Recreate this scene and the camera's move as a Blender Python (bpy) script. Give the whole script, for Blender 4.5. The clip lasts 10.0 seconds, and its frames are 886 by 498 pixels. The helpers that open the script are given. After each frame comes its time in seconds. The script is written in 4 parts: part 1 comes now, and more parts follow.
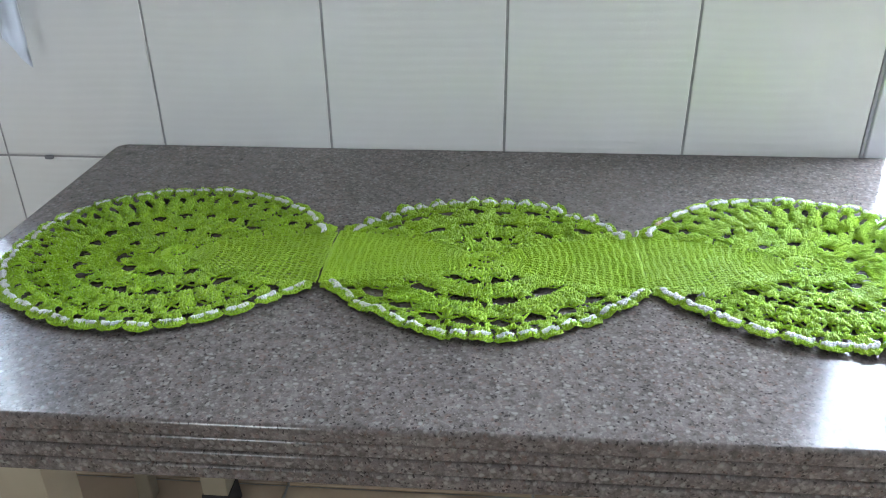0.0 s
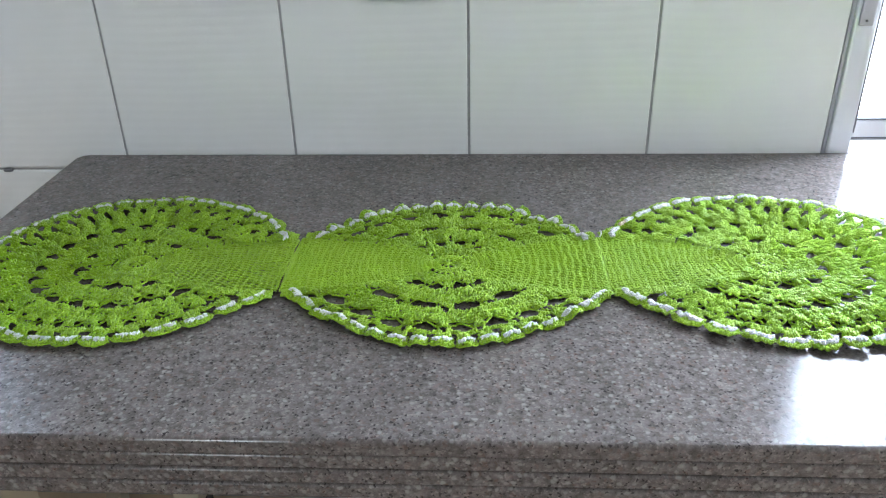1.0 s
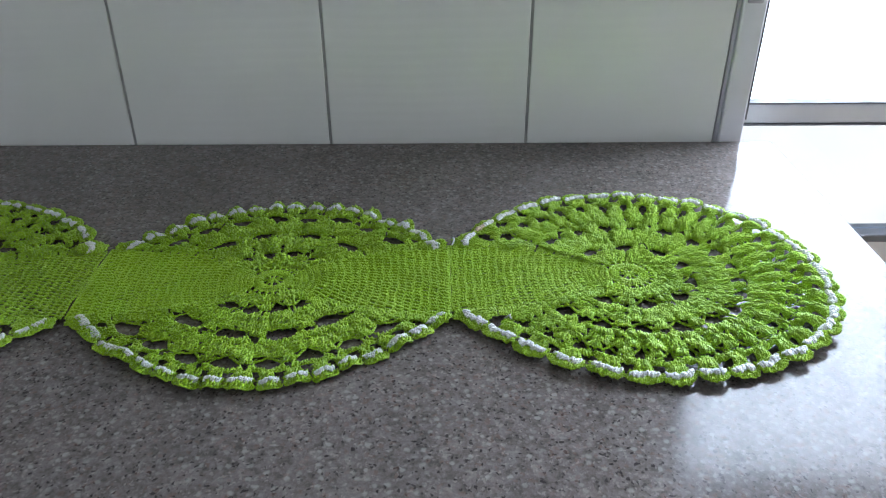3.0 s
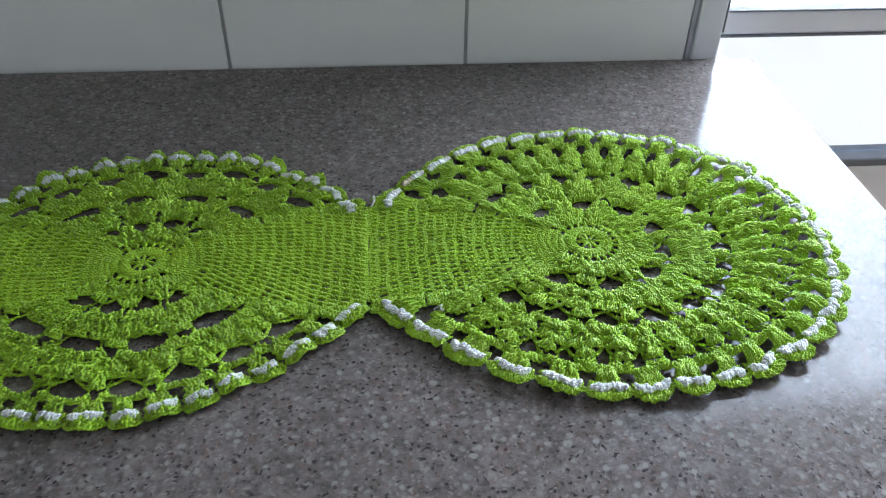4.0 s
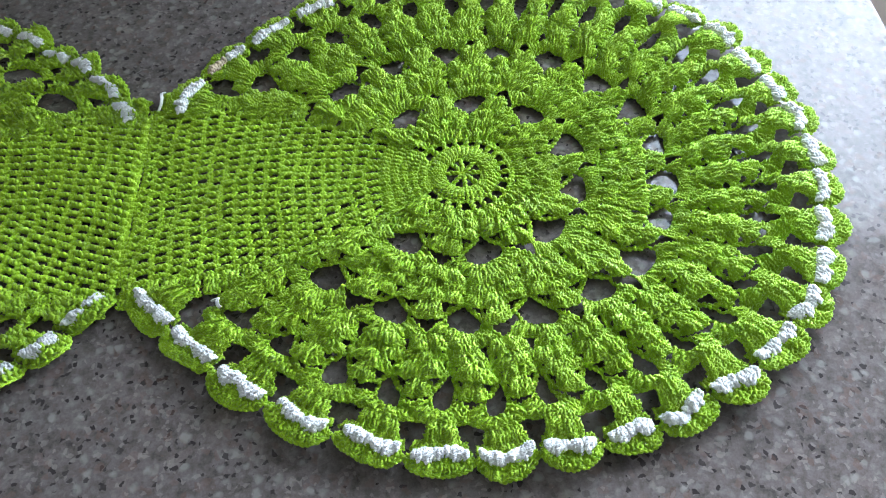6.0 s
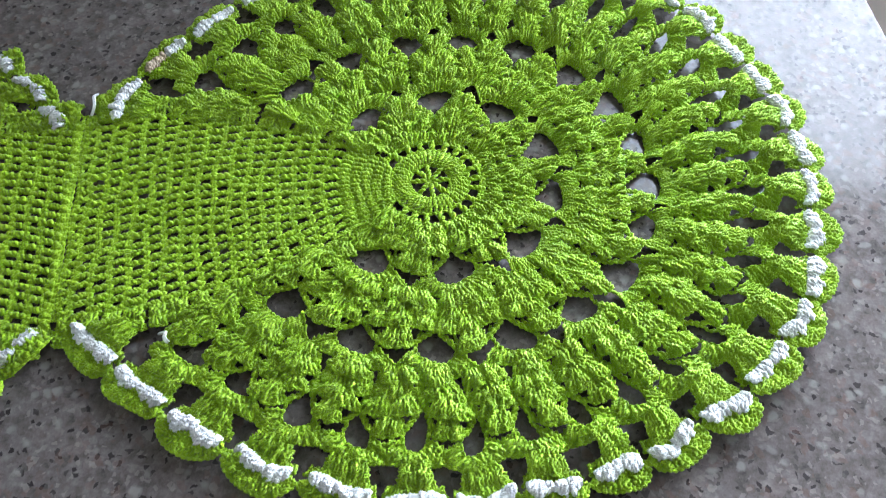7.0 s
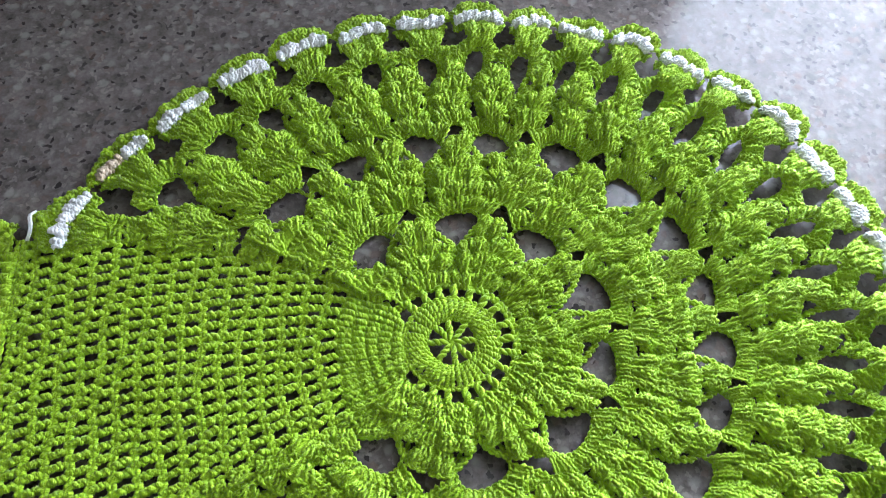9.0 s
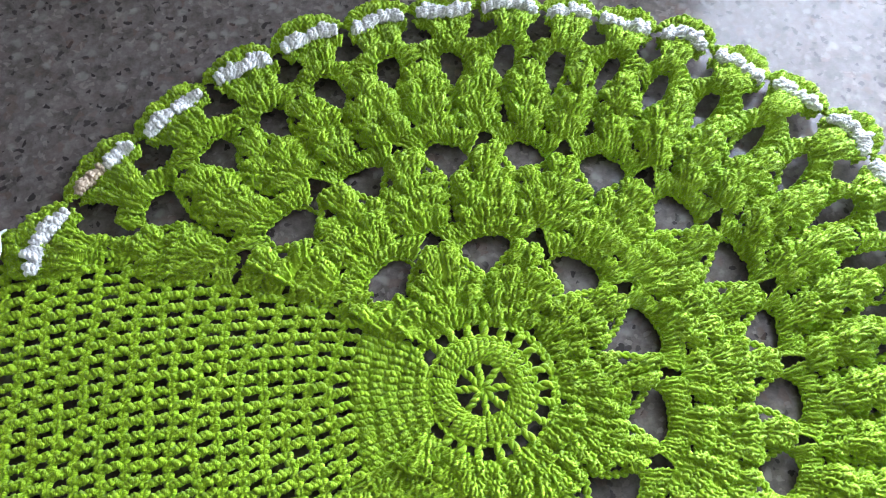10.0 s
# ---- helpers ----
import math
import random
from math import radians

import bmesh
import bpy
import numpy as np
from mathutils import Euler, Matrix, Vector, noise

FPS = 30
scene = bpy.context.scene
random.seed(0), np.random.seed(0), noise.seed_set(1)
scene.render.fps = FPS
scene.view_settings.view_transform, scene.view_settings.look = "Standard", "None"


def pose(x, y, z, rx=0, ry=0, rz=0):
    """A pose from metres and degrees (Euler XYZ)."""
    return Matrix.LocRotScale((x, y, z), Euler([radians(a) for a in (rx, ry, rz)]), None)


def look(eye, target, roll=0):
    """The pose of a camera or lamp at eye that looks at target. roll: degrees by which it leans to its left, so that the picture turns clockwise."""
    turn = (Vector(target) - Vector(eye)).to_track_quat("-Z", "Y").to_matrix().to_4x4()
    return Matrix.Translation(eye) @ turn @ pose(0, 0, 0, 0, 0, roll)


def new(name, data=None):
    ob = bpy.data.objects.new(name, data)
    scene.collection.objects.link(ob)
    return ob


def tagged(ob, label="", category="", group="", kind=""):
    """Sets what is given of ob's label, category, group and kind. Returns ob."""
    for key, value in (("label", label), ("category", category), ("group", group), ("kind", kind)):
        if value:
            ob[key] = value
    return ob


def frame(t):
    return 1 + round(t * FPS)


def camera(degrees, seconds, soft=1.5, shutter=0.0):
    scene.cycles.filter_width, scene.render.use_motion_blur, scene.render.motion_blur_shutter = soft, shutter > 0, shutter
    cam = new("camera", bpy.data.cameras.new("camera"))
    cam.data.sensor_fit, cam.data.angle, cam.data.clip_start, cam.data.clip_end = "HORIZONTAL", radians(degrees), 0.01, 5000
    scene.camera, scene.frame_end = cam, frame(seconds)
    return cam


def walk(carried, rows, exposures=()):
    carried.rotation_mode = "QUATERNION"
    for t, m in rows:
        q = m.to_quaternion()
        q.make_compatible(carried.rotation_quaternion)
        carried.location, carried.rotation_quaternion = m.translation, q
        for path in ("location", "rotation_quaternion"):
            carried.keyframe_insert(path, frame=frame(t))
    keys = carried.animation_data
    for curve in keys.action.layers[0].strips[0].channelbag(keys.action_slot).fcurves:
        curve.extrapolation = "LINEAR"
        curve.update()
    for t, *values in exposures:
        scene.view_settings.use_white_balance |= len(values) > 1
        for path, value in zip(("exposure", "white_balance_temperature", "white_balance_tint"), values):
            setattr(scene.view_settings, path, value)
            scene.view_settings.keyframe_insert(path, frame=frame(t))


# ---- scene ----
# ---- camera and walk ----
cam = camera(58.6, 10.0, soft=1.05, shutter=0.25)
PATH = [
    (0, (0.0130, 0.0250, 1.2550), (-0.1390, 1.7840, 0.3170), -0.7),
    (0.5, (0.0140, 0.0250, 1.2540), (-0.1120, 1.7960, 0.3330), -0.6),
    (1, (0.0370, 0.0340, 1.2550), (-0.0690, 1.7990, 0.3200), -1.4),
    (1.5, (0.0870, 0.0510, 1.2570), (-0.0010, 1.8140, 0.3170), -1.4),
    (2, (0.1420, 0.0700, 1.2560), (0.0600, 1.8370, 0.3220), -1.3),
    (2.5, (0.1700, 0.1050, 1.2460), (0.1350, 1.8600, 0.2880), -0.1),
    (2.7, (0.1700, 0.1260, 1.2430), (0.1610, 1.8710, 0.2660), 0.0),
    (3.8, (0.1960, 0.3250, 1.2180), (0.2750, 1.9400, 0.0410), -0.1),
    (4, (0.2090, 0.3560, 1.2060), (0.3310, 1.9270, -0.0260), 0.7),
    (4.5, (0.2750, 0.4500, 1.2020), (0.2850, 1.9650, -0.1040), 1.4),
    (5, (0.3420, 0.5270, 1.1650), (0.2990, 1.8650, -0.3210), -0.6),
    (5.5, (0.3650, 0.5770, 1.1500), (0.3450, 1.7870, -0.4430), -1.9),
    (6.8, (0.3600, 0.6370, 1.1350), (0.4490, 1.6720, -0.5750), -0.2),
    (7, (0.3630, 0.6510, 1.1340), (0.4680, 1.6700, -0.5840), 0.4),
    (7.5, (0.3630, 0.6810, 1.1310), (0.4950, 1.6820, -0.5950), 1.2),
    (8, (0.3620, 0.7140, 1.1260), (0.4910, 1.6730, -0.6240), 2.1),
    (8.5, (0.3610, 0.7450, 1.1190), (0.5020, 1.7130, -0.6250), 3.5),
    (9, (0.3570, 0.7840, 1.1070), (0.4920, 1.6990, -0.6660), 3.7),
    (9.5, (0.3560, 0.8080, 1.0950), (0.5120, 1.7060, -0.6850), 5.0),
    (10, (0.3470, 0.8340, 1.0800), (0.4940, 1.6440, -0.7430), 6.1),
]
EXPOSURES = [(0.0, 0.22, 5720, 8), (1.0, 0.24, 5720, 8), (2.0, -0.18, 5640, 8), (2.5, -0.48, 5720, 8), (4.5, -0.69, 5720, 7), (5.5, -0.68, 5720, 7), (7.0, -0.64, 5800, 9), (10.0, -0.68, 5850, 13)]
walk(cam, [(t, look(eye, target, roll)) for t, eye, target, roll in PATH], EXPOSURES)

# ---- plan, metres ----
TOP = 0.77                      # table top
WALL = 1.30                     # face of the tiled wall
DOOR_X0, DOOR_X1 = 0.596, 2.35  # opening of the glazed door
WIN_X0, WIN_X1, WIN_Z0, WIN_Z1 = -1.40, -0.888, 0.97, 2.15
ROOM_W, ROOM_E, ROOM_S, CEIL = -2.6, 2.6, -2.6, 2.65

# ---- world and lights ----
world = bpy.data.worlds.new("overcast_sky")
scene.world = world
world.use_nodes = True
wn = world.node_tree
sky = wn.nodes.new("ShaderNodeTexSky")
sky.sky_type = "NISHITA"
sky.sun_disc = False
sky.sun_elevation, sky.sun_rotation = radians(61), radians(116)
sky.dust_density = 4.0
wn.links.new(sky.outputs["Color"], wn.nodes["Background"].inputs["Color"])
wn.nodes["Background"].inputs["Strength"].default_value = 0.15


def lamp(name, kind, m, energy, colour=(1, 1, 1), size=(1, 1), angle=0.0):
    data = bpy.data.lights.new(name, kind)
    data.energy, data.color = energy, colour
    if kind == "AREA":
        data.shape, data.size, data.size_y = "RECTANGLE", size[0], size[1]
    if kind == "SUN":
        data.angle = angle
    ob = new(name, data)
    ob.matrix_world = m
    return ob


lamp("sun", "SUN", look((3.4, -0.6, 6.8), (0.4, 0.9, 0.8)), 4.8, (1.0, 0.97, 0.92), angle=radians(20))
lamp("door_daylight", "AREA", look((1.52, WALL + 0.135, 1.185), (1.52, 0, 1.185)), 130, (0.85, 0.90, 1.0), (1.69, 0.87))
lamp("window_daylight", "AREA", look((-1.145, WALL + 0.14, 1.56), (-1.145, 0, 1.56)), 20, (0.86, 0.92, 1.0), (0.50, 1.12))
lamp("back_window_daylight", "AREA", look((-1.33, ROOM_S - 0.03, 1.64), (-1.33, 1, 1.64)), 15, (0.97, 1.0, 0.96), (0.64, 0.22))


# ---- materials ----
def material(name, rough=0.5, metal=0.0):
    m = bpy.data.materials.new(name)
    m.use_nodes = True
    b = m.node_tree.nodes["Principled BSDF"]
    b.inputs["Roughness"].default_value, b.inputs["Metallic"].default_value = rough, metal
    return m, m.node_tree, b


def node(nt, kind, **values):
    n = nt.nodes.new(kind)
    for key, v in values.items():
        n.inputs[key.replace("_", " ")].default_value = v
    return n


def ramp(nt, source, stops):
    n = nt.nodes.new("ShaderNodeValToRGB")
    while len(n.color_ramp.elements) < len(stops):
        n.color_ramp.elements.new(0.5)
    for e, (pos, c) in zip(n.color_ramp.elements, stops):
        e.position, e.color = pos, (*c, 1) if len(c) == 3 else c
    nt.links.new(source, n.inputs["Fac"])
    return n.outputs["Color"]


def mix(nt, fac, a, b, mode="MIX"):
    n = nt.nodes.new("ShaderNodeMix")
    n.data_type, n.blend_type = "RGBA", mode
    for socket, v in ((n.inputs[0], fac), (n.inputs[6], a), (n.inputs[7], b)):
        if isinstance(v, bpy.types.NodeSocket):
            nt.links.new(v, socket)
        else:
            socket.default_value = v if isinstance(v, float) else (*v, 1)
    return n.outputs[2]


def coords(nt):
    return nt.nodes.new("ShaderNodeNewGeometry").outputs["Position"]


def noise_at(nt, vec, scale, detail=3.0, rough=0.55):
    n = node(nt, "ShaderNodeTexNoise", Scale=scale, Detail=detail, Roughness=rough)
    nt.links.new(vec, n.inputs["Vector"])
    return n.outputs["Fac"]


def bump(nt, b, height, strength, distance):
    n = node(nt, "ShaderNodeBump", Strength=strength, Distance=distance)
    nt.links.new(height, n.inputs["Height"])
    nt.links.new(n.outputs["Normal"], b.inputs["Normal"])


def plain(name, colour, rough, metal=0.0, vary=0.12, scale=30.0, relief=0.0, relief_scale=400.0):
    m, nt, b = material(name, rough, metal)
    p = coords(nt)
    f = noise_at(nt, p, scale)
    dark = tuple(c * (1 - vary) for c in colour)
    light = tuple(min(1, c * (1 + vary)) for c in colour)
    nt.links.new(ramp(nt, f, [(0.3, dark), (0.7, light)]), b.inputs["Base Color"])
    r = node(nt, "ShaderNodeMapRange", To_Min=max(0.02, rough - 0.07), To_Max=min(1, rough + 0.07))
    nt.links.new(noise_at(nt, p, scale * 4), r.inputs["Value"])
    nt.links.new(r.outputs["Result"], b.inputs["Roughness"])
    if relief:
        bump(nt, b, noise_at(nt, p, relief_scale, 2), relief, 0.001)
    return m


def granite():
    m, nt, b = material("speckled_granite", 0.18)
    b.inputs["Specular IOR Level"].default_value = 0.26
    p = coords(nt)
    warp = node(nt, "ShaderNodeTexNoise", Scale=150.0, Detail=4.0)
    nt.links.new(p, warp.inputs["Vector"])
    add = nt.nodes.new("ShaderNodeVectorMath")
    add.operation = "MULTIPLY_ADD"
    nt.links.new(warp.outputs["Color"], add.inputs[0])
    add.inputs[1].default_value = (0.006, 0.006, 0.006)
    nt.links.new(p, add.inputs[2])
    q = add.outputs[0]

    def cells(scale):
        v = node(nt, "ShaderNodeTexVoronoi", Scale=scale)
        nt.links.new(q, v.inputs["Vector"])
        s = nt.nodes.new("ShaderNodeSeparateColor")
        nt.links.new(v.outputs["Color"], s.inputs[0])
        return s.outputs
    big, small, tiny = cells(110.0), cells(270.0), cells(480.0)
    matrix = ramp(nt, noise_at(nt, p, 150.0, 5, 0.74), [(0.29, (0.030, 0.024, 0.022)), (0.39, (0.080, 0.065, 0.061)), (0.50, (0.125, 0.104, 0.098)), (0.69, (0.215, 0.187, 0.178))])
    base = ramp(nt, big[0], [(0.0, (0.060, 0.050, 0.047)), (0.45, (0.105, 0.090, 0.085)), (0.8, (0.155, 0.134, 0.127)), (1.0, (0.250, 0.195, 0.180))])
    second = ramp(nt, small[1], [(0.0, (0.040, 0.033, 0.031)), (0.3, (0.090, 0.076, 0.071)), (0.7, (0.150, 0.130, 0.124)), (1.0, (0.250, 0.222, 0.212))])
    c = mix(nt, 0.66, mix(nt, 0.35, base, second), matrix)
    specks = ramp(nt, tiny[2], [(0.0, (1, 1, 1)), (0.05, (0.75, 0.75, 0.75)), (0.08, (0, 0, 0)), (1.0, (0, 0, 0))])
    c = mix(nt, specks, c, (0.034, 0.028, 0.028))
    rust = ramp(nt, small[2], [(0.0, (0, 0, 0)), (0.90, (0, 0, 0)), (0.94, (0.25, 0.25, 0.25)), (1.0, (0.25, 0.25, 0.25))])
    c = mix(nt, rust, c, (0.155, 0.082, 0.062))
    pale = ramp(nt, tiny[0], [(0.0, (0, 0, 0)), (0.90, (0, 0, 0)), (0.94, (0.3, 0.3, 0.3)), (1.0, (0.3, 0.3, 0.3))])
    c = mix(nt, pale, c, (0.33, 0.28, 0.265))
    fleck = node(nt, "ShaderNodeTexVoronoi", Scale=135.0)
    nt.links.new(q, fleck.inputs["Vector"])
    pick = nt.nodes.new("ShaderNodeSeparateColor")
    nt.links.new(fleck.outputs["Color"], pick.inputs[0])
    inside = ramp(nt, fleck.outputs["Distance"], [(0.22, (1, 1, 1)), (0.42, (0, 0, 0))])
    chosen = ramp(nt, pick.outputs[1], [(0.60, (0, 0, 0)), (0.68, (0.40, 0.40, 0.40)), (1.0, (0.75, 0.75, 0.75))])
    c = mix(nt, mix(nt, 1.0, inside, chosen, "MULTIPLY"), c, (0.262, 0.238, 0.226))
    cloud = ramp(nt, noise_at(nt, p, 9.0, 4), [(0.3, (0.87, 0.90, 0.875)), (0.7, (1.09, 1.12, 1.09))])
    c = mix(nt, 1.0, c, cloud, "MULTIPLY")
    nt.links.new(c, b.inputs["Base Color"])
    rr = node(nt, "ShaderNodeMapRange", To_Min=0.12, To_Max=0.16)
    nt.links.new(noise_at(nt, p, 40.0, 3), rr.inputs["Value"])
    nt.links.new(rr.outputs["Result"], b.inputs["Roughness"])
    bump(nt, b, noise_at(nt, p, 260.0, 3), 0.02, 0.001)
    return m


def yarn(name, colour, vary):
    m, nt, b = material(name, 0.40)
    b.inputs["Specular IOR Level"].default_value = 0.33
    b.inputs["Sheen Weight"].default_value = 0.13
    b.inputs["Sheen Roughness"].default_value = 0.4
    p = coords(nt)
    rnd = nt.nodes.new("ShaderNodeNewGeometry").outputs["Random Per Island"]
    mixed = mix(nt, 0.45, ramp(nt, rnd, [(0.0, (0, 0, 0)), (1.0, (1, 1, 1))]), ramp(nt, noise_at(nt, p, 60.0, 3), [(0.25, (0, 0, 0)), (0.75, (1, 1, 1))]))
    dark = tuple(c * (1 - vary) for c in colour)
    light = tuple(min(1, c * (1 + vary)) for c in colour)
    nt.links.new(ramp(nt, mixed, [(0.1, dark), (0.9, light)]), b.inputs["Base Color"])
    # plies of the thread: slanted ridges round and along each strand
    uv = nt.nodes.new("ShaderNodeUVMap")
    uv.uv_map = "UVMap"
    sep = nt.nodes.new("ShaderNodeSeparateXYZ")
    nt.links.new(uv.outputs["UV"], sep.inputs[0])
    lin = nt.nodes.new("ShaderNodeMath")
    lin.operation = "MULTIPLY_ADD"
    nt.links.new(sep.outputs["Y"], lin.inputs[0])
    lin.inputs[1].default_value = 900.0
    nt.links.new(sep.outputs["X"], lin.inputs[2])
    sc = nt.nodes.new("ShaderNodeMath")
    sc.operation = "MULTIPLY"
    nt.links.new(lin.outputs[0], sc.inputs[0])
    sc.inputs[1].default_value = 2 * math.pi * 2
    sn = nt.nodes.new("ShaderNodeMath")
    sn.operation = "SINE"
    nt.links.new(sc.outputs[0], sn.inputs[0])
    fuzz = noise_at(nt, p, 2600.0, 2)
    both = nt.nodes.new("ShaderNodeMath")
    both.operation = "MULTIPLY_ADD"
    nt.links.new(fuzz, both.inputs[0])
    both.inputs[1].default_value = 0.6
    nt.links.new(sn.outputs[0], both.inputs[2])
    # round grains of the twisted yarn
    grain = node(nt, "ShaderNodeTexVoronoi", Scale=640.0, Randomness=0.85)
    nt.links.new(p, grain.inputs["Vector"])
    sum_ = nt.nodes.new("ShaderNodeMath")
    sum_.operation = "MULTIPLY_ADD"
    nt.links.new(grain.outputs["Distance"], sum_.inputs[0])
    sum_.inputs[1].default_value = -6.0
    nt.links.new(both.outputs[0], sum_.inputs[2])
    bump(nt, b, sum_.outputs[0], 0.5, 0.0002)
    return m


GRANITE = granite()
GREEN = yarn("green_cotton_yarn", (0.335, 0.535, 0.011), 0.09)
WHITE = yarn("white_shiny_yarn", (0.88, 0.89, 0.88), 0.05)
TAN = yarn("stained_yarn", (0.62, 0.50, 0.36), 0.1)
TILE = plain("white_glazed_tile", (0.755, 0.757, 0.738), 0.20, vary=0.025, scale=5.0)
GROUT = plain("grey_grout", (0.32, 0.315, 0.31), 0.9, vary=0.2, scale=60.0, relief=0.4)
PLASTER = plain("warm_white_plaster", (0.47, 0.450, 0.415), 0.85, vary=0.04, scale=4.0, relief=0.15)
ALU = plain("brushed_aluminium", (0.74, 0.76, 0.80), 0.42, 0.45, vary=0.05, scale=12.0)
DARKALU = plain("dull_grey_metal", (0.46, 0.46, 0.50), 0.45, 0.4, vary=0.08, scale=20.0)
DARKSEAL = plain("grey_rubber_seal", (0.16, 0.16, 0.17), 0.7)
FLOORTILE = plain("beige_floor_tile", (0.36, 0.27, 0.185), 0.4, vary=0.12, scale=7.0)
CREAM = plain("cream_enamel", (0.33, 0.29, 0.21), 0.45, vary=0.06, scale=15.0)
RUBBER = plain("black_rubber", (0.025, 0.025, 0.026), 0.6)
PLASTIC = plain("white_plastic", (0.78, 0.80, 0.79), 0.35, vary=0.02)
CLOTH = plain("white_lace_cloth", (0.82, 0.83, 0.86), 0.9, vary=0.05, scale=40.0, relief=0.4, relief_scale=900.0)
cb = CLOTH.node_tree.nodes["Principled BSDF"]
trans = CLOTH.node_tree.nodes.new("ShaderNodeBsdfTranslucent")
trans.inputs["Color"].default_value = (0.85, 0.87, 0.9, 1)
blend = CLOTH.node_tree.nodes.new("ShaderNodeMixShader")
blend.inputs[0].default_value = 0.72
CLOTH.node_tree.links.new(cb.outputs[0], blend.inputs[1])
CLOTH.node_tree.links.new(trans.outputs[0], blend.inputs[2])
CLOTH.node_tree.links.new(blend.outputs[0], CLOTH.node_tree.nodes["Material Output"].inputs["Surface"])
PAVING = plain("pale_concrete", (0.80, 0.775, 0.74), 0.85, vary=0.05, scale=3.0, relief=0.2)
RENDERED = plain("pale_painted_render", (0.76, 0.73, 0.68), 0.9, vary=0.05, scale=2.0)


def glass():
    m, nt, b = material("window_glass", 0.02)
    b.inputs["Transmission Weight"].default_value = 1.0
    b.inputs["IOR"].default_value = 1.45
    b.inputs["Base Color"].default_value = (0.96, 0.98, 0.97, 1)
    return m


GLASS = glass()


# ---- mesh helpers ----
def link_mesh(name, bm, mat, parent=None, label="", smooth=False):
    me = bpy.data.meshes.new(name)
    bm.to_mesh(me)
    bm.free()
    me.materials.append(mat)
    if smooth:
        me.polygons.foreach_set("use_smooth", [True] * len(me.polygons))
    ob = new(name, me)
    if parent:
        ob.parent = parent
    if label:
        ob["label"] = label
    return ob


def part(name, bm, mat, parent, label="", smooth=False):
    return link_mesh(name, bm, mat, parent, label, smooth)


def box(x0, x1, y0, y1, z0, z1, bevel=0.0, seg=2, bm=None):
    bm = bm or bmesh.new()
    made = bmesh.ops.create_cube(bm, size=1.0, matrix=Matrix.LocRotScale(((x0 + x1) / 2, (y0 + y1) / 2, (z0 + z1) / 2), None, (x1 - x0, y1 - y0, z1 - z0)))
    if bevel:
        edges = list({e for v in made["verts"] for e in v.link_edges})
        bmesh.ops.bevel(bm, geom=edges, offset=bevel, segments=seg, profile=0.5, affect="EDGES")
    return bm


def structure(ob, label, category):
    return tagged(ob, label, category, kind="structure")


# ---- structure: tiled wall, plaster walls, floor, ceiling ----
TH = 0.20


def wall_north():
    bm = bmesh.new()
    back, face = WALL + TH, WALL + 0.0024
    box(ROOM_W, WIN_X0, face, back, 0, CEIL, bm=bm)
    box(WIN_X0, WIN_X1, face, back, 0, WIN_Z0, bm=bm)
    box(WIN_X0, WIN_X1, face, back, WIN_Z1, CEIL, bm=bm)
    box(WIN_X1, DOOR_X0, face, back, 0, CEIL, bm=bm)
    box(DOOR_X0, DOOR_X1, face, back, 2.12, CEIL, bm=bm)
    box(DOOR_X1, ROOM_E, face, back, 0, CEIL, bm=bm)
    return structure(link_mesh("wall_north", bm, GROUT), "tiled wall with grey grout joints behind the table", "wall")


north = wall_north()


def simple_wall(name, dims, mat, label, category="wall"):
    return structure(link_mesh(name, box(*dims), mat), label, category)


simple_wall("wall_west", (ROOM_W - TH, ROOM_W, ROOM_S, WALL + TH, 0, CEIL), PLASTER, "plain white plastered side wall", "wall")
simple_wall("wall_east", (ROOM_E, ROOM_E + TH, ROOM_S, WALL + TH, 0, CEIL), PLASTER, "plain white plastered side wall", "wall")


def wall_south():
    bm = bmesh.new()
    y0, y1 = ROOM_S - TH, ROOM_S
    box(ROOM_W, -1.78, y0, y1, 0, CEIL, bm=bm)
    box(-0.88, ROOM_E, y0, y1, 0, CEIL, bm=bm)
    box(-1.78, -0.88, y0, y1, 0, 1.48, bm=bm)
    box(-1.78, -0.88, y0, y1, 1.96, CEIL, bm=bm)
    return structure(link_mesh("wall_south", bm, PLASTER), "plain white plastered wall with a window opening", "wall")


wall_south()
structure(link_mesh("ceiling", box(ROOM_W - TH, ROOM_E + TH, ROOM_S - TH, WALL + TH, CEIL, CEIL + 0.12), PLASTER), "plain white plastered ceiling", "ceiling")
floor = structure(link_mesh("floor", box(ROOM_W, ROOM_E, ROOM_S, WALL + 0.009, -0.10, -0.006), GROUT), "beige tiled floor with dark grout joints", "floor")
structure(link_mesh("ground", box(-40, 40, WALL + TH, 60, -0.24, -0.12), PAVING), "pale concrete ground outside the glazed door", "ground")
structure(link_mesh("backdrop", box(-12, 20, 9.0, 9.3, -0.12, 3.4), RENDERED), "pale rendered garden wall outside", "backdrop")


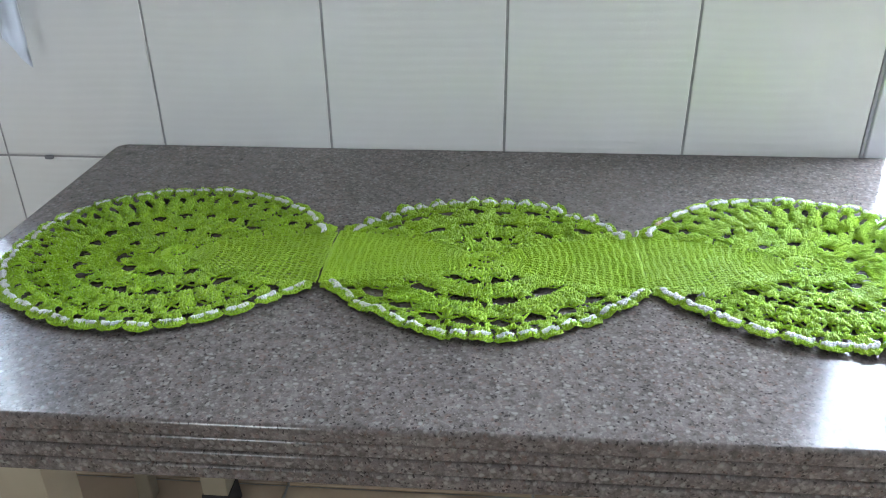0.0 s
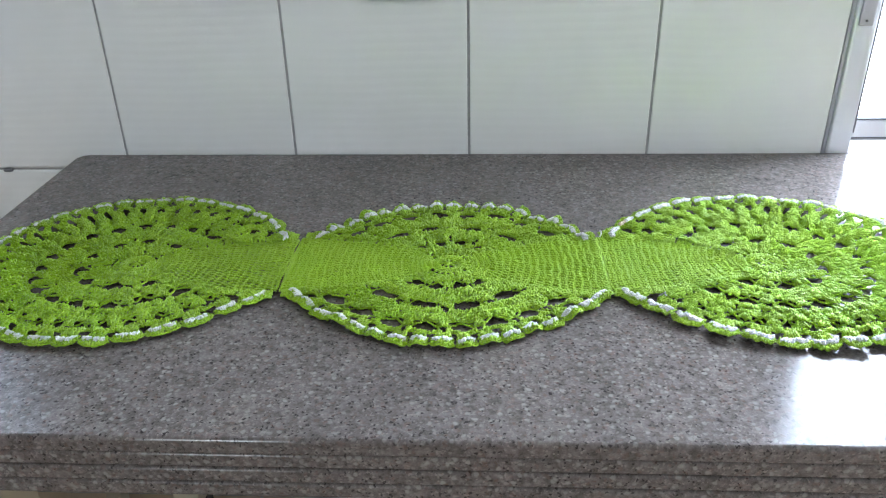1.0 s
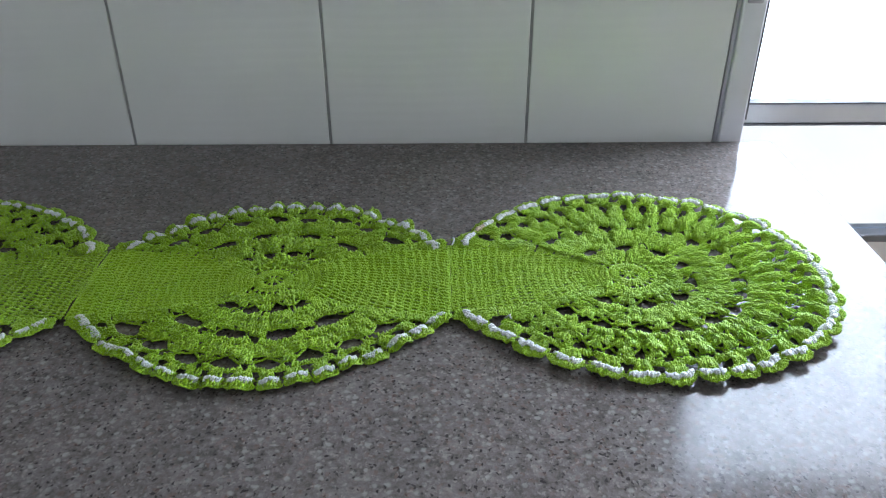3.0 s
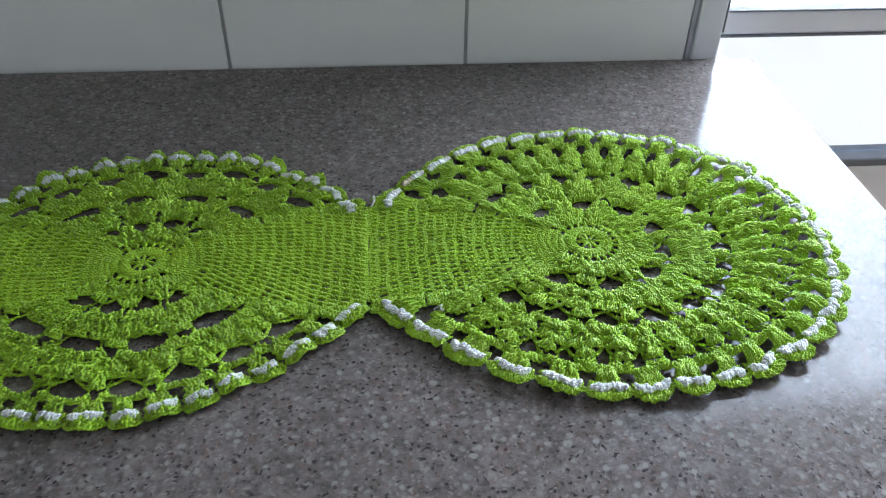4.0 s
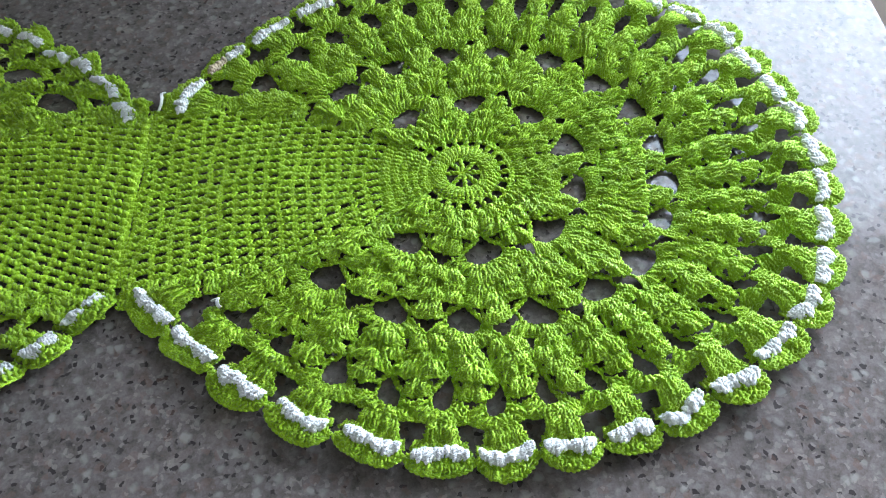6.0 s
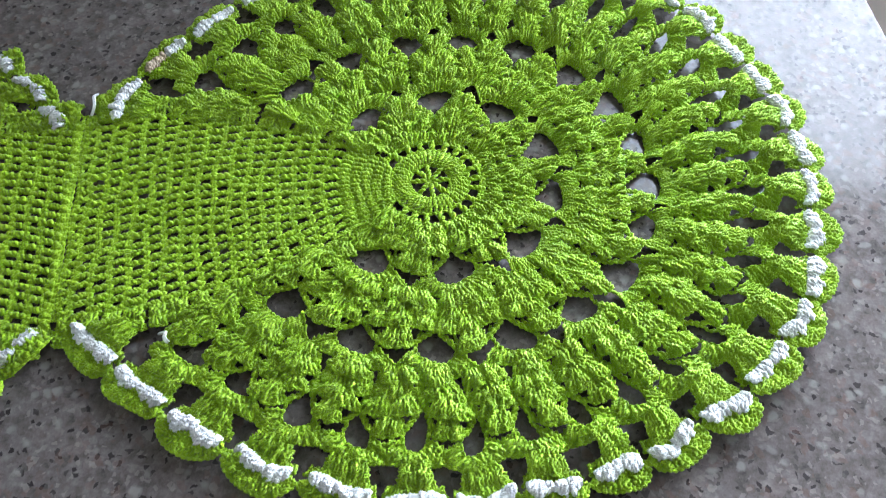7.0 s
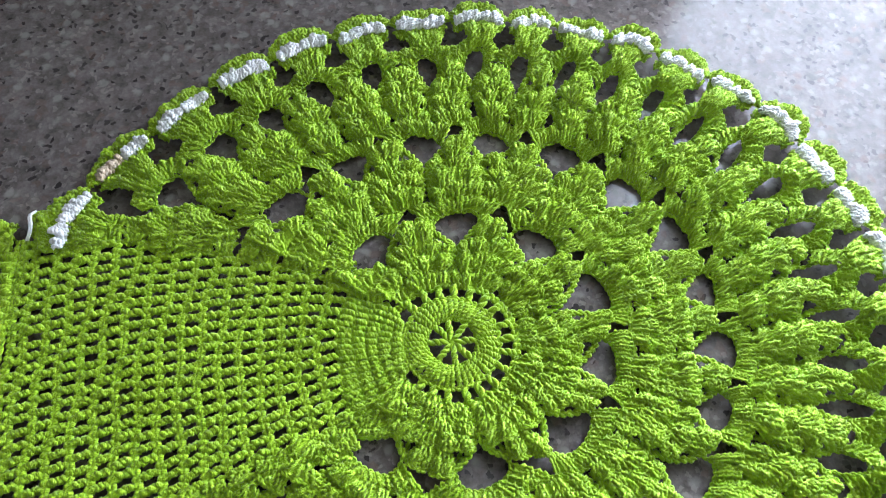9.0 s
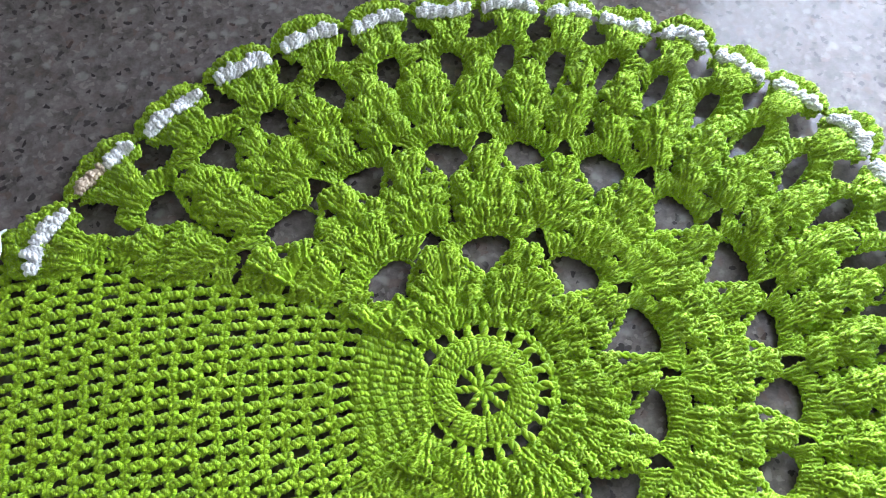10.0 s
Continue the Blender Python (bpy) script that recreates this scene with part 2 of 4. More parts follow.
# ---- glazed door in the tiled wall ----
def glazed_door():
    y0, y1 = WALL + 0.012, WALL + 0.10
    door = structure(new("door_1"), "aluminium glazed door with a mid rail, daylight behind", "door")
    fr = box(DOOR_X0 + 0.007, DOOR_X0 + 0.042, WALL - 0.004, y1, 0.0, 2.09, 0.003)
    part("door_frame", fr, ALU, door, "brushed aluminium jamb")
    part("door_seal", box(DOOR_X0 + 0.001, DOOR_X0 + 0.0065, WALL + 0.002, y1, 0.0, 2.09), DARKALU, door, "grey seal strip")
    part("jamb_gasket", box(DOOR_X0 + 0.0422, DOOR_X0 + 0.0445, WALL - 0.002, WALL + 0.030, TOP + 0.034, 2.0895), DARKSEAL, door, "dark rubber gasket")
    bm = box(DOOR_X0 + 0.0, DOOR_X1, WALL - 0.004, y1, 2.09, 2.119, 0.003)
    part("door_head", bm, ALU, door)
    ym = WALL + 0.075
    part("mid_rail", box(DOOR_X0 + 0.0425, DOOR_X1, ym, ym + 0.045, TOP - 0.003, TOP + 0.030, 0.003), ALU, door, "aluminium rail")
    for z in (TOP + 0.030, TOP - 0.0062):
        part("rail_gasket", box(DOOR_X0 + 0.0425, DOOR_X1, ym - 0.002, ym + 0.018, z + 0.0003, z + 0.0030), DARKSEAL, door, "dark rubber gasket")
    part("lower_rail", box(DOOR_X0 + 0.0425, DOOR_X1, ym - 0.003, ym + 0.045, 0.544, 0.560, 0.004), DARKSEAL, door, "dark rail")
    part("lower_panel", box(DOOR_X0 + 0.0425, DOOR_X1, ym + 0.01, ym + 0.04, 0.0, 0.5435, 0.002), ALU, door, "grey aluminium panel")
    for name, z0, z1 in (("upper_pane", TOP + 0.0335, 2.0895), ("lower_pane", 0.5605, TOP - 0.0065)):
        pane = part(name, box(DOOR_X0 + 0.0425, DOOR_X1, ym + 0.02, ym + 0.026, z0, z1), GLASS, door, "clear glass pane")
        pane.visible_shadow = False
    latch = part("latch", box(DOOR_X0 + 0.011, DOOR_X0 + 0.033, WALL - 0.010, WALL - 0.0042, 0.978, 1.11, 0.002), DARKALU, door, "grey metal latch plate")
    bm = bmesh.new()
    bmesh.ops.create_cone(bm, cap_ends=True, segments=12, radius1=0.0018, radius2=0.0015, depth=0.003, matrix=pose(DOOR_X0 + 0.0210, WALL - 0.0112, 0.986, 90))
    part("screw", bm, DARKSEAL, latch)


glazed_door()


# ---- curtained window beside it ----
def side_window():
    win = structure(new("window_1"), "white framed window in the tiled wall", "window")
    y0, y1 = WALL + 0.05, WALL + 0.10
    w = 0.03
    for name, d in (("window_frame", (WIN_X0, WIN_X0 + w, y0, y1, WIN_Z0, WIN_Z1)), ("window_frame", (WIN_X1 - w, WIN_X1, y0, y1, WIN_Z0, WIN_Z1)),
                    ("window_frame", (WIN_X0 + w, WIN_X1 - w, y0, y1, WIN_Z1 - w, WIN_Z1)), ("window_frame", (WIN_X0 + w, WIN_X1 - w, y0, y1, WIN_Z0, WIN_Z0 + w))):
        part(name, box(*d, 0.003), ALU, win)
    pane = part("pane", box(WIN_X0 + w, WIN_X1 - w, y0 + 0.02, y0 + 0.025, WIN_Z0 + w, WIN_Z1 - w), GLASS, win)
    pane.visible_shadow = False


side_window()


def hanging_cloth():
    """A pleated white cloth whose lower edge ends in points."""
    bm = bmesh.new()
    nx, nz = 60, 40
    x0, x1, z1 = -0.96, -0.768, 2.2
    grid = []
    for j in range(nz + 1):
        row = []
        for i in range(nx + 1):
            s, v = i / nx, j / nz
            x = x0 + (x1 - x0) * s
            low = 0.912 + 0.12 * abs(math.sin((s + 0.02) * math.pi * 2.0)) * (1 if s < 0.97 else 0.4)
            z = low + (z1 - low) * v
            y = WALL - 0.055 + 0.014 * math.sin(s * 40) + 0.004 * math.sin(s * 97 + 2 * v)
            row.append(bm.verts.new((x - 0.02 * (1 - v) * (1 - s), y, z)))
        grid.append(row)
    for j in range(nz):
        for i in range(nx):
            bm.faces.new((grid[j][i], grid[j][i + 1], grid[j + 1][i + 1], grid[j + 1][i]))
    bmesh.ops.solidify(bm, geom=bm.faces[:], thickness=0.0015)
    ob = link_mesh("curtain", bm, CLOTH, smooth=True)
    tagged(ob, "white lace curtain with a pointed hem hanging by the window", "curtain")
    rod = bmesh.new()
    bmesh.ops.create_cone(rod, cap_ends=True, segments=16, radius1=0.010, radius2=0.010, depth=0.9, matrix=pose(-1.2, WALL - 0.055, 2.2, 0, 90, 0))
    part("curtain_rod", rod, ALU, ob)


hanging_cloth()


# ---- wall socket above the table ----
def wall_plate():
    ob = tagged(new("wall_socket"), "white plastic socket plate on the tiled wall", "socket")
    bm = box(-0.150, -0.038, WALL - 0.012, WALL + 0.001, 1.024, 1.104, 0.008, 3)
    part("cover_plate", bm, PLASTIC, ob)
    part("insert", box(-0.122, -0.066, WALL - 0.0155, WALL - 0.0121, 1.041, 1.088, 0.003), PLASTIC, ob)


wall_plate()


# ---- granite table ----
def granite_table():
    x0, x1, y0, y1 = -0.671, 0.686, 0.578, WALL - 0.002
    table = tagged(new("granite_table"), "grey speckled granite table with a thick grooved edge", "table")

    def slab(name, inset, z0, z1, bevel, corner):
        bm = bmesh.new()
        pts = []
        a0, a1, b0, b1 = x0 + inset, x1 - inset, y0 + inset, y1
        for cx, cy, st in ((a1 - corner, b0 + corner, -90), (a1 - 0.006, b1 - 0.006, 0), (a0 + corner, b1 - corner, 90), (a0 + corner, b0 + corner, 180)):
            r = 0.006 if cy == b1 - 0.006 else corner
            for k in range(7):
                a = radians(st + 15 * k)
                pts.append((cx + r * math.cos(a), cy + r * math.sin(a)))
        low = bm.faces.new([bm.verts.new((x, y, z0)) for x, y in pts])
        up = bmesh.ops.extrude_face_region(bm, geom=[low])
        bmesh.ops.translate(bm, verts=[v for v in up["geom"] if isinstance(v, bmesh.types.BMVert)], vec=(0, 0, z1 - z0))
        bmesh.ops.recalc_face_normals(bm, faces=bm.faces[:])
        edges = [e for e in bm.edges if abs(e.verts[0].co.z - e.verts[1].co.z) < 1e-6]
        bmesh.ops.bevel(bm, geom=edges, offset=bevel, segments=8, profile=0.5, affect="EDGES")
        return part(name, bm, GRANITE, table, "polished speckled granite")

    slab("table_top", 0.0, TOP - 0.020, TOP, 0.005, 0.022)
    slab("edge_layer", 0.003, TOP - 0.0385, TOP - 0.0203, 0.0045, 0.020)
    slab("edge_layer", 0.003, TOP - 0.0570, TOP - 0.0388, 0.0045, 0.020)
    slab("edge_layer", 0.004, TOP - 0.0760, TOP - 0.0573, 0.0045, 0.020)
    for x in (-0.56, 0.575):
        for y in (0.72, 1.20):
            bm = bmesh.new()
            bmesh.ops.create_cone(bm, cap_ends=True, segments=4, radius1=0.036, radius2=0.045, depth=TOP - 0.0765 - 0.05, matrix=pose(x, y, (TOP - 0.0765 + 0.05) / 2, 0, 0, 45))
            leg = part("leg", bm, CREAM, table, "cream enamelled leg")
            foot = bmesh.new()
            bmesh.ops.create_cone(foot, cap_ends=True, segments=4, radius1=0.044, radius2=0.040, depth=0.055, matrix=pose(x, y, 0.0277, 0, 0, 45))
            part("foot", foot, RUBBER, leg, "black rubber foot")
    for y in (0.72, 1.20):
        part("apron_rail", box(-0.53, 0.545, y - 0.012, y + 0.012, TOP - 0.135, TOP - 0.0765, 0.002), CREAM, table, "cream enamelled rail")


granite_table()


def stool():
    ob = tagged(new("stool"), "cream painted stool standing beside the granite table", "stool")
    part("seat", box(-1.12, -0.71, 0.88, 1.24, 0.43, 0.46, 0.008), CREAM, ob)
    for x, y, w in ((-0.765, 0.93, 0.034), (-0.727, 1.215, 0.016), (-1.08, 0.93, 0.034), (-1.08, 1.215, 0.016)):
        part("leg", box(x - w, x + w, y - 0.016, y + 0.016, 0.0, 0.4299, 0.004), CREAM, ob)


stool()


# ---- crochet table runner ----
YARN_Z = TOP + 0.0026


class Bag:
    """Collects strands of yarn, laid down together as one mesh."""

    def __init__(self):
        self.lots, self.webs = [], []

    def add(self, paths, radii, sides):
        self.lots.append((np.asarray(paths, float), np.asarray(radii, float), sides))

    def mesh(self, name, mat):
        verts, faces, uvs, base = [], [], [], 0
        for p, rad, k in self.lots:
            m, n, _ = p.shape
            tan = np.gradient(p, axis=1)
            tan /= np.linalg.norm(tan, axis=2, keepdims=True) + 1e-12
            side = np.cross(tan, np.array([0.0, 0.0, 1.0]))
            side /= np.linalg.norm(side, axis=2, keepdims=True) + 1e-9
            up = np.cross(side, tan)
            ang = np.arange(k) * 2 * np.pi / k
            ring = side[:, :, None] * np.cos(ang)[None, None, :, None] + up[:, :, None] * np.sin(ang)[None, None, :, None]
            v = p[:, :, None] + ring * rad[:, :, None, None]
            verts.append(v.reshape(-1, 3))
            idx = base + np.arange(m * n * k).reshape(m, n, k)
            nxt = np.roll(idx, -1, axis=2)
            f = np.stack([idx[:, :-1], nxt[:, :-1], nxt[:, 1:], idx[:, 1:]], -1)
            faces.append(f.reshape(-1, 4))
            seg = np.linalg.norm(np.diff(p, axis=1), axis=2)
            length = np.concatenate([np.zeros((m, 1)), np.cumsum(seg, 1)], 1)
            u0 = np.broadcast_to((np.arange(k) / k)[None, None], (m, n - 1, k))
            u1 = u0 + 1.0 / k
            l0 = np.broadcast_to(length[:, :-1, None], (m, n - 1, k))
            l1 = np.broadcast_to(length[:, 1:, None], (m, n - 1, k))
            uvs.append(np.stack([np.stack([u0, l0], -1), np.stack([u1, l0], -1), np.stack([u1, l1], -1), np.stack([u0, l1], -1)], -2).reshape(-1, 2))
            base += m * n * k
        for p in self.webs:
            m, n, _ = p.shape
            verts.append(p.reshape(-1, 3))
            idx = base + np.arange(m * n).reshape(m, n)
            faces.append(np.stack([idx[:-1, :-1], idx[1:, :-1], idx[1:, 1:], idx[:-1, 1:]], -1).reshape(-1, 4))
            uv = np.stack(np.meshgrid(np.arange(m) * 0.5, np.arange(n) * 0.002, indexing="ij"), -1)
            uvs.append(np.stack([uv[:-1, :-1], uv[1:, :-1], uv[1:, 1:], uv[:-1, 1:]], -2).reshape(-1, 2))
            base += m * n
        v, f, uv = np.concatenate(verts), np.concatenate(faces), np.concatenate(uvs)
        me = bpy.data.meshes.new(name)
        me.vertices.add(len(v))
        me.vertices.foreach_set("co", v.ravel())
        me.loops.add(f.size)
        me.loops.foreach_set("vertex_index", f.ravel().astype(np.int32))
        me.polygons.add(len(f))
        me.polygons.foreach_set("loop_start", (np.arange(len(f)) * 4).astype(np.int32))
        me.polygons.foreach_set("use_smooth", np.ones(len(f), bool))
        me.uv_layers.new(name="UVMap").data.foreach_set("uv", uv.ravel())
        me.update()
        me.validate()
        me.materials.append(mat)
        return me


RNG = np.random.default_rng(7)


def stitches(bag, base, tip, width, turns=1.6, lift=0.0010, n=9, sides=5, thick=0.28, loose=0.35, amp=0.33):
    """Posts of two loosely twisted strands, from base points to tip points."""
    base, tip = np.asarray(base, float), np.asarray(tip, float)
    m = len(base)
    if not m:
        return
    width = np.broadcast_to(np.asarray(width, float), (m,))
    t = np.linspace(-0.04, 1.04, n)[None, :]
    along = tip - base
    flat = along.copy()
    flat[:, 2] = 0
    flat /= np.linalg.norm(flat, axis=1, keepdims=True) + 1e-9
    side = np.stack([-flat[:, 1], flat[:, 0], np.zeros(m)], 1)
    phase = RNG.uniform(0, 2 * np.pi, (m, 1)) * loose
    tt = turns * (1 + RNG.uniform(-0.15, 0.15, (m, 1)))
    ends = np.clip(np.minimum(0.55 + 2.2 * (t + 0.04), 0.55 + 2.6 * (1.04 - t)), 0, 1)
    for k in (0.0, np.pi):
        th = 2 * np.pi * tt * t + phase + k + 0.5 * np.sin(2 * np.pi * tt * t)
        p = base[:, None] + along[:, None] * t[..., None]
        p = p + side[:, None] * (width[:, None] * (amp * np.cos(th) + RNG.normal(0, 0.03, (m, 1))) * ends)[..., None]
        p[..., 2] += width[:, None] * (0.95 * amp * np.sin(th) * ends + RNG.normal(0, 0.06, (m, 1))) + lift * np.sin(np.pi * np.clip(t, 0, 1))
        rad = width[:, None] * thick * ends ** 0.5 * (1 + 0.30 * np.sin(th + 0.4))
        bag.add(p, rad, sides)


def rope(bag, line, width, pitch=0.0042, sides=5, per=5, raise_by=0.0):
    """A chain of loops along a line: two strands that cross each other."""
    line = np.asarray(line, float)
    seg = np.linalg.norm(np.diff(line, axis=0), axis=1)
    s = np.concatenate([[0], np.cumsum(seg)])
    n = max(6, int(s[-1] / pitch * per))
    d = np.linspace(0, s[-1], n)
    p = np.stack([np.interp(d, s, line[:, c]) for c in range(3)], 1)
    tan = np.gradient(p, axis=0)
    tan[:, 2] = 0
    tan /= np.linalg.norm(tan, axis=1, keepdims=True) + 1e-9
    side = np.stack([-tan[:, 1], tan[:, 0], np.zeros(n)], 1)
    for k in (0.0, np.pi):
        th = 2 * np.pi * d / (2 * pitch) + k
        q = p + side * (width * 0.28 * np.cos(th))[:, None]
        q[:, 2] += raise_by + width * 0.20 * np.cos(2 * th + 0.6) * 0.6 + width * 0.12 * np.sin(th)
        rad = np.full(n, width * 0.30) * (1 + 0.16 * np.cos(2 * th))
        rad[0] = rad[-1] = width * 0.1
        bag.add(q[None], rad[None], sides)


class Motif:
    """Turns scallop count w and nominal radius rho into a place on the table."""

    def __init__(self, centre, flip, angles, radii, limit, ruffle, near):
        self.c, self.flip, self.angles, self.radii, self.limit, self.ruffle = centre, flip, angles, radii, limit, ruffle
        self.n, self.sides, self.per, self.gauge, self.pitch = (13, 5, 4, 0.00165, 0.00160) if near else (7, 3, 3, 0.0030, 0.0026)
        self.near = near

    def lim(self, rho):
        return np.interp(rho, *self.limit)

    def place(self, w, rho, dz=0.0):
        w, rho = np.broadcast_arrays(np.asarray(w, float), np.asarray(rho, float))
        lim = self.lim(rho)
        w = np.clip(w, -lim, lim)
        a = self.angles(w, rho)
        r = rho * self.radii(a) / NOMINAL
        x = self.c[0] + self.flip[0] * r * np.cos(np.radians(a))
        y = self.c[1] + self.flip[1] * r * np.sin(np.radians(a))
        x, y = x + 0.0013 * np.sin(y * 130 + 2.0 * np.sin(x * 70)), y + 0.0013 * np.sin(x * 140 + 1.0)
        crumple = (0.0009 + (0.0009 if self.near else 0.0) * np.clip((rho - 0.10) / 0.02, 0, 1)) * np.sin(x * 820 + 2.1 * np.sin(y * 310)) * np.sin(y * 760 + 1.7 * np.sin(x * 290 + 1.0))
        z = YARN_Z + dz + self.ruffle(w, a, rho) + crumple + 0.0012 * np.sin(x * 61 + 1.3) * np.sin(y * 53 + 0.4) + 0.0012
        return np.stack([x, y, z], -1)

    def per_w(self, w, rho):
        """Metres along the ring for one scallop."""
        p = self.place([w - 0.1, w + 0.1], rho)
        return max(0.004, np.linalg.norm((p[1] - p[0])[:2]) / 0.2)


NOMINAL = 0.190


def lay(name, bag, mat, parent, label=""):
    ob = new(name, bag.mesh(name, mat))
    ob.parent = parent
    if label:
        ob["label"] = label
    return ob


def posts(bag, m, base, tip, width, lift=0.0010):
    """Crochet posts, each a knotted strand of round grains; where they crowd, every other one starts further out."""
    crowd = np.linalg.norm(np.diff(base, axis=0), axis=1).mean() / (np.linalg.norm(np.diff(tip, axis=0), axis=1).mean() + 1e-9) if len(base) > 1 else 1.0
    if crowd < 0.75:
        base = base.copy()
        base[1::2] += (0.42 if crowd < 0.6 else 0.28) * (tip - base)[1::2]
    length = np.linalg.norm(tip - base, axis=1).mean()
    half = max(2, int(round(length / m.pitch)))
    n = 2 * half + 1
    count = len(base)
    t = np.linspace(-0.03, 1.0, n)[None, :]
    along = tip - base
    flat = along / (np.linalg.norm(along, axis=1, keepdims=True) + 1e-9)
    side = np.stack([-flat[:, 1], flat[:, 0], np.zeros(count)], 1)
    width = np.broadcast_to(np.asarray(width, float), (count,))[:, None]
    t = t + RNG.normal(0, 0.20 / n, (count, n))
    p = base[:, None] + along[:, None] * t[..., None] + side[:, None] * (width * RNG.normal(0, 0.19, (count, n)))[..., None]
    fat = (np.arange(n)[None, :] + np.arange(count)[:, None]) % 2 == 0
    p[..., 2] += lift * np.sin(np.pi * np.clip(t, 0, 1)) + width * (np.where(fat, 0.14, -0.22) + RNG.normal(0, 0.17, (count, n)))
    bag.add(p, width * np.where(fat, 0.64, 0.17) * RNG.uniform(0.92, 1.08, (count, n)), m.sides)


def underlay(bag, base, tip, width, sink=0.0001):
    """The web of crossed yarn under a row of posts, which closes the fabric."""
    if len(base) < 3:
        return
    t = np.linspace(-0.02, 1.0, 5)[None, :, None]
    p = base[:, None] + (tip - base)[:, None] * t
    p[..., 2] += np.asarray(width)[:, None] * 0.1 - sink + 0.0006 * np.sin(np.pi * t[..., 0])
    fine = np.empty((2 * len(p) - 1, 5, 3))
    fine[::2] = p
    fine[1::2] = 0.5 * (p[1:] + p[:-1])
    fine[1::2, :, 2] -= 0.0003
    bag.webs.append(fine)


def shell(bag, m, wc, rho0, rho1, frac, half, puff, wide=80.0, low=46.0, foot=0.5, lobes=2):
    """One shell: a row of rounded bobbles, each a fan of posts from one opening."""
    h = (rho1 - rho0) * RNG.uniform(0.95, 1.06)
    frac = frac * RNG.uniform(0.92, 1.07)
    unit = m.per_w(np.clip(wc, -m.lim(rho1), m.lim(rho1)), rho0 + 0.7 * h)
    reach = frac * half * unit
    wc = wc + RNG.normal(0, 0.0010) / unit
    lean = RNG.normal(0, 0.10)
    k = max(2, int(round((reach + 0.35 * h) / m.gauge / 1.08)))
    s = (np.arange(k) + 0.5) / k
    s = np.concatenate([-s[::-1], s])
    s = s + RNG.normal(0, 0.12 / k, 2 * k)
    e = np.abs(s)
    x = np.sign(s) * reach * np.sin(np.radians(wide * e)) / math.sin(math.radians(wide))
    u = (s + 1) / 2 * lobes
    cell = np.clip(np.floor(u), 0, lobes - 1) + 0.5
    round_ = np.sqrt(np.clip(1 - (2 * (u - cell)) ** 2, 0.02, 1)) * np.array([RNG.uniform(0.7, 1.2) for _ in range(lobes)])[(cell - 0.5).astype(int)]
    y = (h * np.cos(np.radians(low * e)) * (1 + lean * s) + 0.0016 * (round_ - 0.8)) + RNG.normal(0, 0.0004, 2 * k)
    bx = reach * 0.9 * (2 * (cell + (u - cell) * foot) / lobes - 1)
    by = -0.0012 + 0.0012 * e
    dome = puff * (1.0 - e ** 4) * (0.15 + 1.05 * round_) - 0.0006
    up = RNG.normal(0, 0.0007)
    w1, w0 = wc + x / unit, wc + bx / unit
    ok = np.abs(w1) < m.lim(rho0 + y) + 0.02
    if not ok.any():
        return None
    base = m.place(w0, rho0 + by, 0.25 * puff + 0.0002 + up)[ok]
    tip = m.place(w1, rho0 + y, dome - 0.0002 + up)[ok]
    width = np.full(int(ok.sum()), 0.5 * (reach + 0.45 * h) / k * 1.85) * RNG.uniform(0.9, 1.1, int(ok.sum()))
    posts(bag, m, base, tip, width, lift=0.0022)
    under = tip.copy()
    under[:, 2] = under[:, 2] * 0.85 + base[:, 2] * 0.15
    underlay(bag, base, under, width)
    order = np.argsort(s)
    for side in (s[order] < 0, s[order] >= 0):
        line = m.place(w1[order][side & ok[order]], (rho0 + y)[order][side & ok[order]], (dome + up)[order][side & ok[order]] + 0.0003)
        if len(line) > 2:
            rope(bag, line, 0.0023, 0.0025, sides=4, per=m.per)
    return wc - reach / unit, wc + reach / unit, rho0 + h * math.cos(math.radians(low))


